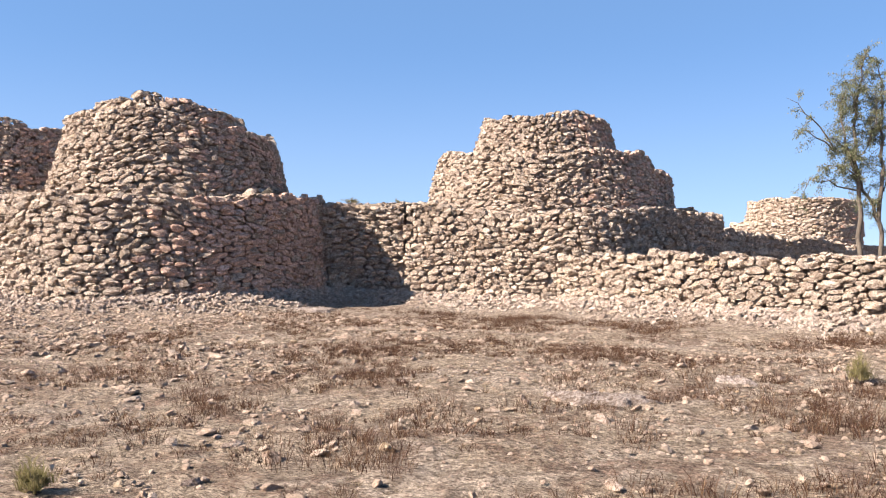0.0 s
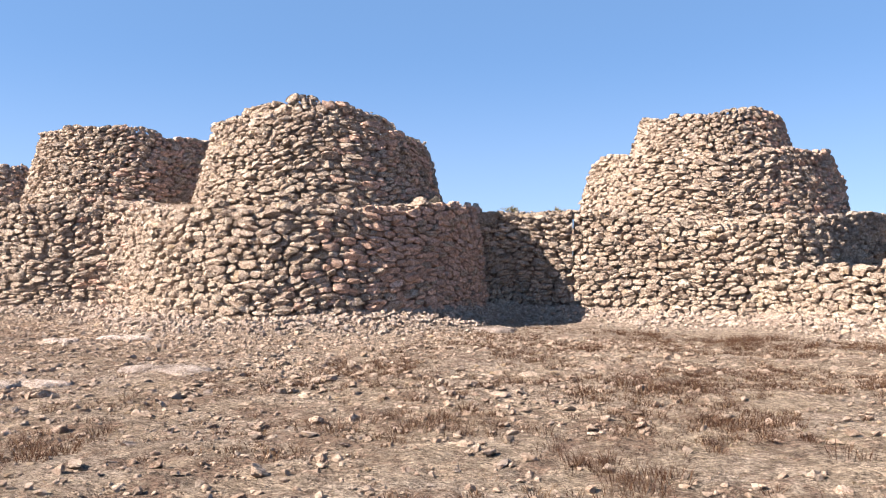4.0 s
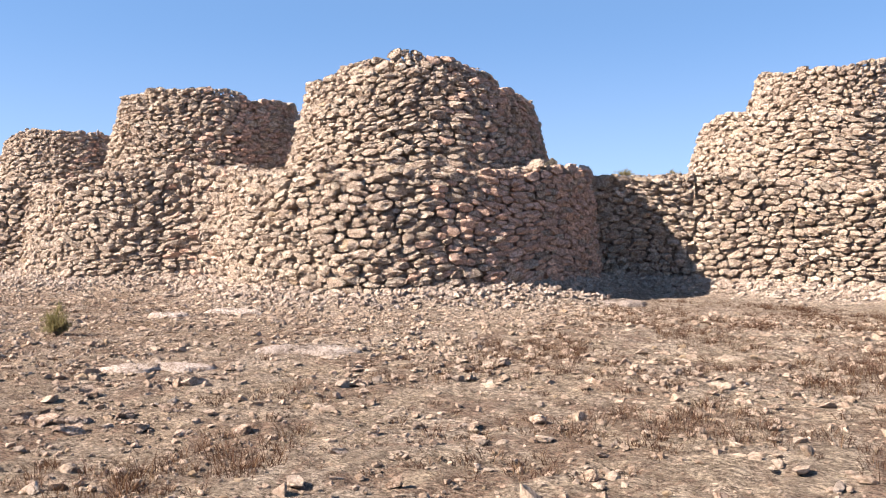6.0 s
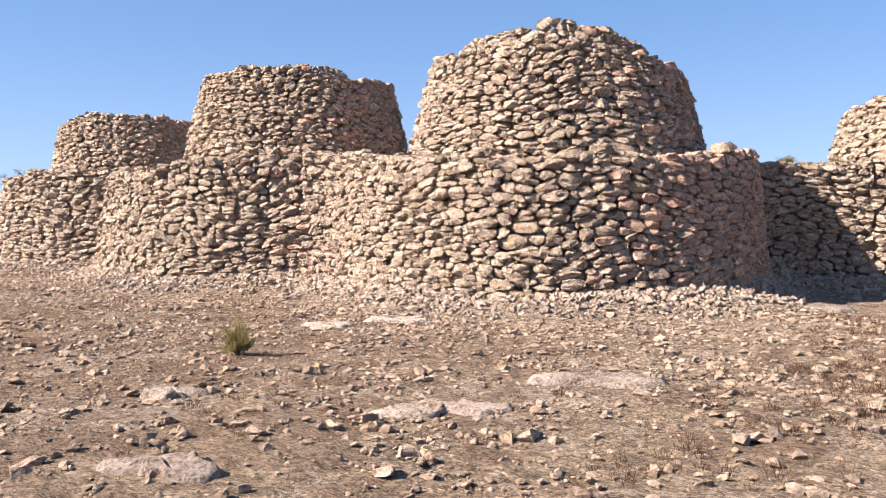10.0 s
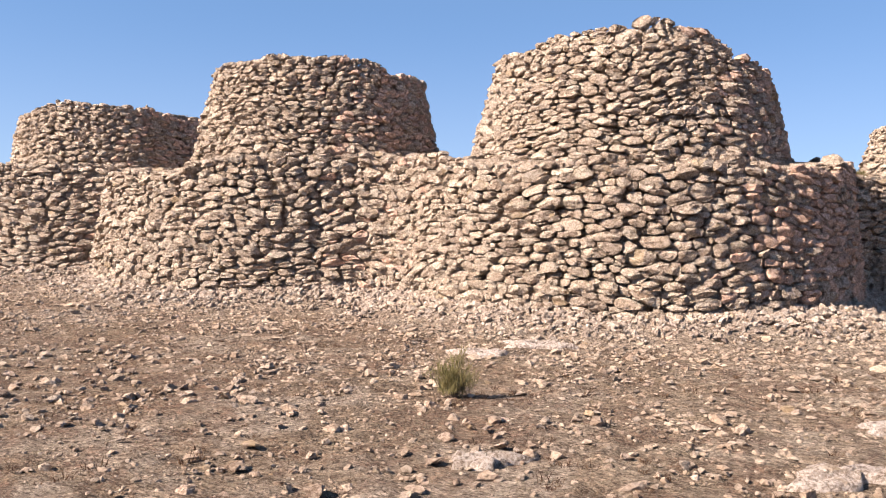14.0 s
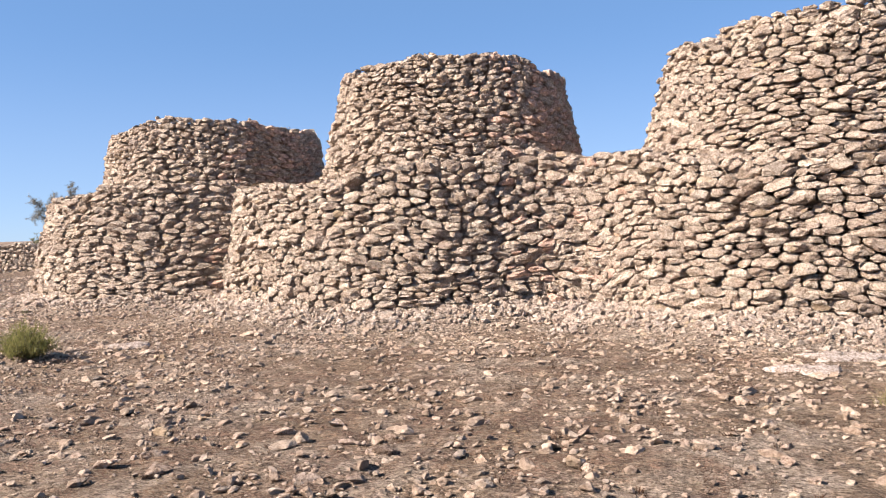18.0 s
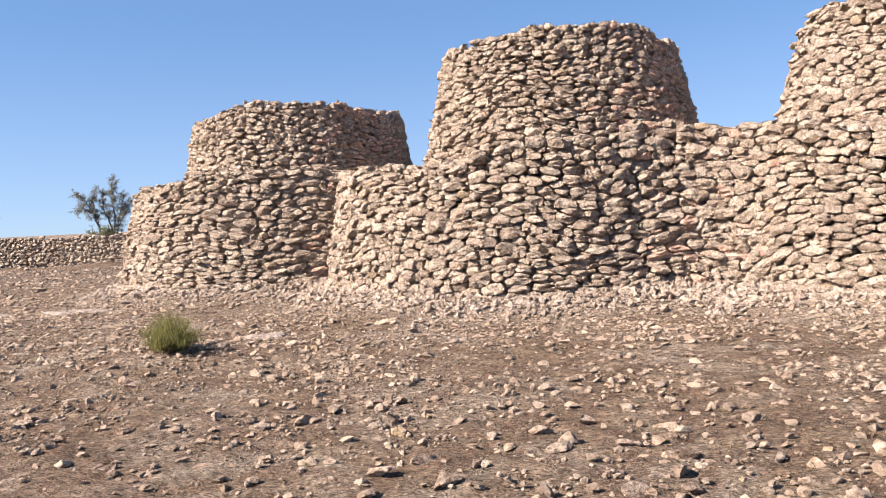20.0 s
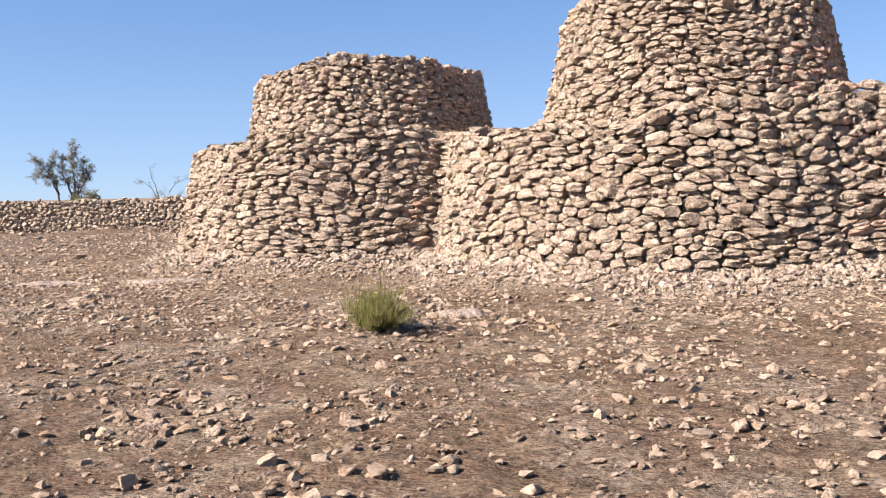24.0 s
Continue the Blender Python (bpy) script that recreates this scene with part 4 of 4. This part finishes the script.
def weeds(name, n, area, tall, count, thick, material, label, seed, density, spread=0.14, lean=0.5):
    r = np.random.default_rng(seed)
    x, y = r.uniform(area[0], area[1], n), r.uniform(area[2], area[3], n)
    d = foot_distance(x, y)
    keep = (d > 0.5) & ~blocked(x, y) & (r.random(n) < density(x, y))
    x, y, d = x[keep], y[keep], d[keep]
    base = np.column_stack([x, y, ground_z(x, y, d)])
    t = tall * np.exp(r.normal(0, 0.3, len(x))) * np.interp(x, [-13, -5], [0.6, 1.1])
    v, f = blades(base, count, t, t * spread / 0.1, thick, r, lean)
    return tagged(mesh_object(name, v, f, material, smooth=False), label, "dry grass", kind="stuff")


def weed_patches(x, y):
    return np.clip(0.0 + 3.6 * lump(x, y, 0.5, 21.0), 0.03, 1) * np.interp(x, [-30, -16, -11, -7, -1], [0.03, 0.16, 0.5, 0.85, 1.0])


weeds("dry_weeds", 15000, (-20, 6, 2.6, 16.5), 0.054, 24, 0.0026, DRY, "low brown withered weeds in patches on the field", 41, weed_patches, 0.24, 0.8)
weeds("dry_weeds", 11500, (-19, 5, 3.2, 16.5), 0.095, 30, 0.0020, DRY, "taller twiggy dead brown weeds in clumps on the field", 43,
      lambda x, y: np.clip(-0.15 + 2.6 * lump(x, y, 0.7, 33.0), 0, 1) * np.interp(x, [-17, -12, -8, -4], [0.06, 0.35, 1.0, 1.0]), 0.17, 0.62)
weeds("dry_grass", 24000, (-38, 6, 2.2, 11.0), 0.024, 4, 0.0034, STRAW, "short bleached straw and litter over the soil", 42, lambda x, y: np.clip(0.6 + 1.3 * lump(x, y, 0.6, 13.0), 0.1, 1), 0.4, 1.5)


def limb(points, radii, sides=7):
    """A tapered tube along points."""
    p, rad = np.array(points, float), np.array(radii, float)
    d = np.gradient(p, axis=0)
    d /= np.linalg.norm(d, axis=1)[:, None]
    ref = np.where(np.abs(d[:, 2:3]) > 0.9, np.array([[1.0, 0, 0]]), np.array([[0, 0, 1.0]]))
    u = np.cross(d, ref)
    u /= np.linalg.norm(u, axis=1)[:, None]
    w = np.cross(d, u)
    t = np.linspace(0, 2 * math.pi, sides, endpoint=False)
    v = (p[:, None] + rad[:, None, None] * (np.cos(t)[None, :, None] * u[:, None] + np.sin(t)[None, :, None] * w[:, None])).reshape(-1, 3)
    i = np.arange(sides)
    f = np.concatenate([np.column_stack([k * sides + i, k * sides + (i + 1) % sides, (k + 1) * sides + (i + 1) % sides, (k + 1) * sides + i]) for k in range(len(p) - 1)])
    return v, f


def shrub(name, x, y, tall, wide, material, label, seed, stems=240, thick=0.0035, sprig=(0.2, 0.45)):
    """A small rounded shrub: woody stems that fan out of one root, and fine foliage."""
    r = np.random.default_rng(seed)
    z = float(ground_z(x, y)[0])
    root = thing(name, label, "shrub")
    root.location = (x, y, z)
    n = max(14, stems // 5)                               # twigs that fan out of the root, some long, some short
    a, tilt = r.uniform(0, 2 * math.pi, n), np.sqrt(r.random(n)) * 1.42
    long = r.uniform(0.55, 1.08, n) * (1 + 0.22 * np.sin(2 * a + seed) + 0.12 * np.sin(5 * a + 2 * seed))
    tips = np.column_stack([0.5 * wide * long * np.sin(tilt) * np.cos(a), 0.5 * wide * long * np.sin(tilt) * np.sin(a), tall * long * (0.12 + 0.76 * np.cos(tilt))])
    lines, spots = [], []
    for tip in tips:
        bow = tip * 0.5 + (0, 0, 0.08 * tall) + r.normal(0, 0.03 * wide, 3)
        lines.append(limb([np.zeros(3), bow * 0.55, bow, tip], np.array([1.5, 1.2, 0.9, 0.4]) * thick, 4))
        spots += [bow * (1 - q) + tip * q for q in np.linspace(-0.5, 1.0, 6)]
    mesh_object("woody_base", *joined(lines), BARK, root)
    base = np.array(spots) + r.normal(0, 0.025 * wide, (len(spots), 3))
    base[:, 2] = np.maximum(base[:, 2], 0.02)
    v, f = blades(base, 8, tall * r.uniform(*sprig, len(base)), np.full(len(base), 0.10 * wide), thick * 0.75, r, 0.55)
    mesh_object("foliage", v, f, material, root, False)
    return root


shrub("shrub", -15.42, 7.15, 0.42, 0.46, OLIVE, "small olive-brown half-dry shrub on stony soil", 71, 190, 0.0032, (0.2, 0.38))
shrub("shrub", -25.78, 7.9, 0.56, 0.92, GREEN, "rounded fresh green shrub on stony soil", 72, 900, 0.0032, (0.09, 0.2))
shrub("shrub", 0.66, 10.31, 0.34, 0.5, OLIVE, "pale yellow-green shrub among dry weeds", 73, 90)
shrub("shrub", -4.08, 3.26, 0.22, 0.26, OLIVE, "small yellowish weed with dry leaves", 78, 90)
shrub("shrub", -10.5, 20.3, 0.2, 0.5, OLIVE, "low dark weeds growing on top of a stone wall", 74, 60).location.z = 2.72
shrub("shrub", -11.35, 19.0, 0.22, 0.5, OLIVE, "low dark weeds growing on top of a stone wall", 75, 60).location.z = 2.72
shrub("shrub", -33.2, 16.0, 0.25, 0.5, OLIVE, "low weeds growing on a stone ledge", 76, 60).location.z = 2.75


# ---- trees ----
def bend(points, r, wander, step):
    """A line through (sideways, up) points, cut in short steps and bent a little, with some depth."""
    p = np.array(points, float)
    q = np.column_stack([p[:, 0], np.cumsum(r.normal(0, 0.35, len(p))) * wander * 6, p[:, 1]])
    q[:, 1] -= q[0, 1]
    s = np.concatenate([[0], np.cumsum(np.linalg.norm(np.diff(q, axis=0), axis=1))])
    t = np.linspace(0, s[-1], max(4, int(s[-1] / step)))
    out = np.column_stack([np.interp(t, s, q[:, i]) for i in range(3)])
    out[1:-1] += r.normal(0, wander, (len(out) - 2, 3))
    return out


def tree(name, x, y, z, turn, boughs, label, seed, twig, leaf, leaves, droop=0.5, category="tree", material=None, step=0.3, many=1.0, wide=1.0):
    """A tree by its trunk and boughs, each a list of (sideways, up) points in the plane at the given turn; twigs and leaves grow from them."""
    r = np.random.default_rng(seed)
    root = thing(name, label, category)
    root.matrix_basis = pose(x, y, z, 0, 0, turn)
    spots, trunk = [], None
    for kind, thick, leafy, points in boughs:
        line = bend([(wide * a, b) for a, b in points], r, 0.12 * step, step)
        n = len(line)
        pieces = [limb(line, thick * np.linspace(1, 0.0, n) ** 0.8 + 0.12 * thick, 7)]
        ahead = np.gradient(line, axis=0)
        first = 0.25 if kind == "limb" else 0.5
        for _ in range(int(leafy * many)):
            i = int(r.uniform(first, 1.0) * (n - 1))
            d = ahead[i] / np.linalg.norm(ahead[i]) * 0.7 + r.normal(0, 0.6, 3)
            d /= np.linalg.norm(d)
            pts = [line[i]]
            long = twig * r.uniform(0.4, 1.25)
            for k in range(6):
                d = d + r.normal(0, 0.16, 3) + (0, 0, -0.09 * droop * k)
                d /= np.linalg.norm(d)
                pts.append(pts[-1] + d * long / 6)
            pieces.append(limb(pts, np.linspace(max(thick * 0.2, twig * 0.008), twig * 0.004, 7), 4))
            spots += pts[2:]
            for j in (2, 3, 4, 5):                        # thin side shoots
                e = d + r.normal(0, 0.8, 3)
                e /= np.linalg.norm(e)
                tip = pts[j] + e * long * r.uniform(0.2, 0.45) + np.array((0, 0, -0.1 * droop * long))
                pieces.append(limb([pts[j], (pts[j] + tip) / 2 + r.normal(0, 0.02 * long, 3), tip], np.array([1.0, 0.8, 0.5]) * twig * 0.005, 3))
                spots += [tip, (pts[j] + tip) / 2]
        groups = {}
        for v, f in pieces:
            groups.setdefault(f.shape[1], []).append((v, f))
        part = mesh_object(kind, *joined(groups[4]), BARK, root if kind == "trunk" or trunk is None else trunk)
        trunk = part if kind == "trunk" else trunk
    b = np.array(spots)
    b = b[r.random(len(b)) < 0.85]
    b = np.repeat(b, leaves, 0)
    n = len(b)
    b = b + r.normal(0, 0.075 * twig, (n, 3))
    way = r.normal(0, 1, (n, 3)) + np.array([0, 0, -droop])
    way /= np.linalg.norm(way, axis=1)[:, None]
    l = (leaf * r.uniform(0.6, 1.4, n))[:, None]
    side = np.cross(way, r.normal(0, 1, (n, 3)))
    side /= np.linalg.norm(side, axis=1)[:, None]
    w = side * l * 0.13
    v = np.stack([b, b + way * l * 0.5 + w, b + way * l, b + way * l * 0.5 - w], 1).reshape(-1, 3)
    if n:
        mesh_object("crown", v, np.arange(n * 4).reshape(-1, 4), material or LEAF, root, False)
    return root


tree("tree", 1.95, 31.0, 0.1, 24.2, [
    ("trunk", 0.095, 26, [(0, -0.15), (0.04, 2.2), (-0.04, 3.4), (-0.16, 4.8), (-0.12, 6.5), (0.1, 7.8), (0.28, 8.5)]),
    ("limb", 0.035, 7, [(-0.12, 6.1), (-0.3, 6.9), (-0.62, 7.6)]),
    ("limb", 0.045, 16, [(-0.1, 4.2), (-0.5, 5.2), (-0.75, 6.2), (-0.6, 7.0)]),
    ("limb", 0.03, 4, [(-0.08, 3.6), (-0.85, 3.85), (-1.75, 3.95), (-2.1, 3.3)]),
    ("trunk", 0.09, 18, [(0.85, -0.15), (0.68, 2.4), (0.38, 3.3), (0, 4.0), (-0.3, 4.7), (-0.65, 5.3), (-1.0, 5.5)]),
    ("limb", 0.03, 2, [(-0.95, 5.1), (-1.6, 6.0), (-2.6, 6.8)]),
    ("limb", 0.028, 2, [(-0.95, 5.0), (-1.6, 5.4), (-2.35, 5.8)]),
    ("limb", 0.03, 5, [(-0.1, 4.1), (-0.8, 4.5), (-1.5, 4.3)]),
    ("limb", 0.07, 22, [(0.66, 2.5), (0.8, 4.2), (0.85, 6.0), (0.7, 7.4), (0.55, 8.3)]),
    ("limb", 0.05, 18, [(0.8, 3.6), (1.5, 4.8), (1.9, 6.2), (1.8, 7.2)]),
    ("limb", 0.04, 14, [(0.1, 4.9), (0.5, 5.9), (0.45, 7.1)]),
], "slender sparse grey-green tree with feathery crown behind a stone wall", 81, 0.66, 0.08, 10, 0.9, many=2.2)
tree("tree", -147.6, 115.8, -0.9, 32, [
    ("trunk", 0.22, 16, [(-2.4, 0), (-2.0, 2.7), (-3.2, 7.0), (-6.0, 8.2), (-9.0, 8.2)]),
    ("limb", 0.12, 22, [(-2.1, 4.0), (-3.8, 8.5), (-3.6, 12.5)]),
    ("limb", 0.10, 14, [(-3.4, 7.0), (-6.0, 9.8), (-8.2, 11.6)]),
    ("trunk", 0.24, 22, [(1.2, 0), (0.8, 3.8), (-1.0, 8.6), (-1.2, 12.0)]),
    ("limb", 0.15, 28, [(1.1, 1.5), (1.9, 5.4), (1.7, 10.6), (2.2, 14.2)]),
    ("limb", 0.14, 26, [(1.2, 1.2), (3.2, 4.8), (5.2, 7.6), (6.2, 10.0)]),
    ("limb", 0.11, 20, [(2.6, 4.0), (4.0, 8.0), (4.8, 11.0)]),
], "distant broad grey-green tree with two forked stems on the horizon", 84, 1.6, 0.34, 4, 0.2, material=GREY_LEAF, step=0.9, many=2.0, wide=0.72)
tree("tree", -176.0, 105.4, 0.3, 57, [
    ("trunk", 0.24, 20, [(0.6, 0), (0.3, 3.0), (-1.2, 6.4), (-2.6, 9.4)]),
    ("limb", 0.14, 24, [(0.1, 3.6), (-2.6, 6.0), (-4.4, 8.6), (-5.6, 10.6)]),
    ("limb", 0.12, 20, [(-0.8, 5.4), (-1.4, 8.6), (-3.2, 11.6)]),
    ("limb", 0.12, 18, [(0.3, 3.2), (1.9, 6.4), (1.5, 10.2)]),
    ("limb", 0.10, 16, [(0.5, 2.2), (2.8, 5.2), (4.4, 8.4)]),
], "distant sparse grey-green tree leaning on the horizon", 85, 1.8, 0.34, 2, 0.2, material=GREY_LEAF, step=0.9, many=1.7, wide=1.2)
tree("dead_shrub", -49.16, 30.9, 0.0, 40, [
    ("trunk", 0.03, 3, [(0, 0), (-0.1, 1.5), (-0.25, 2.3), (-0.5, 3.3)]),
    ("limb", 0.018, 4, [(0, 1.4), (-0.6, 2.45), (-1.1, 2.6)]),
    ("limb", 0.018, 5, [(0.1, 1.3), (0.5, 2.2), (0.9, 2.5), (1.5, 2.55)]),
    ("limb", 0.014, 4, [(0.1, 1.2), (0.9, 1.7), (1.1, 2.3)]),
    ("limb", 0.014, 5, [(0.05, 1.3), (0.2, 2.0)]),
    ("limb", 0.014, 5, [(0.0, 1.3), (-0.3, 2.0)]),
], "bare spiny shrub behind a boundary wall", 88, 0.5, 0.07, 2, 0.1, "shrub")
shrub("shrub", -65.0, 41.5, 2.25, 2.4, LEAF, "dense green shrub behind a boundary wall", 77, 2400, 0.03, (0.05, 0.10))

# ---- facing stones, piece by piece ----
pick_red = np.random.default_rng(97)
for body, P, f, mid, ref, limit, *own in STONE_WORK:
    cover = own[0] if own else STONE
    red = np.zeros(len(mid), bool)
    if len(own) > 1:                                      # warm bounce light painted on most stones of the east flank
        side = np.degrees(np.arctan2(mid[:, 1] - own[1][1], mid[:, 0] - own[1][0]))
        red = pick_red.random(len(mid)) < np.interp(side, [-62, -30, 60, 90], [0.0, 1.0, 1.0, 0.0]) * (0.85 if own[1] == B_LOW else 0.45)
    d = np.linalg.norm((mid - np.array(ref)) * (1, 1, 1.2), axis=1)
    order = np.argsort(d)
    for i in order[:limit]:
        mesh_object("stone", P[i] - mid[i], f, BOUNCE_STONE if red[i] else cover, body, crisp=27).location = mid[i]
    rest = order[limit:]
    for group, material in ((rest[~red[rest]], cover), (rest[red[rest]], BOUNCE_STONE)):
        if len(group):
            m = P.shape[1]
            faces = (f[None] + (np.arange(len(group)) * m)[:, None, None]).reshape(-1, 3)
            tagged(mesh_object("stone_facing", P[group].reshape(-1, 3), faces, material, body, crisp=27), kind="stuff")
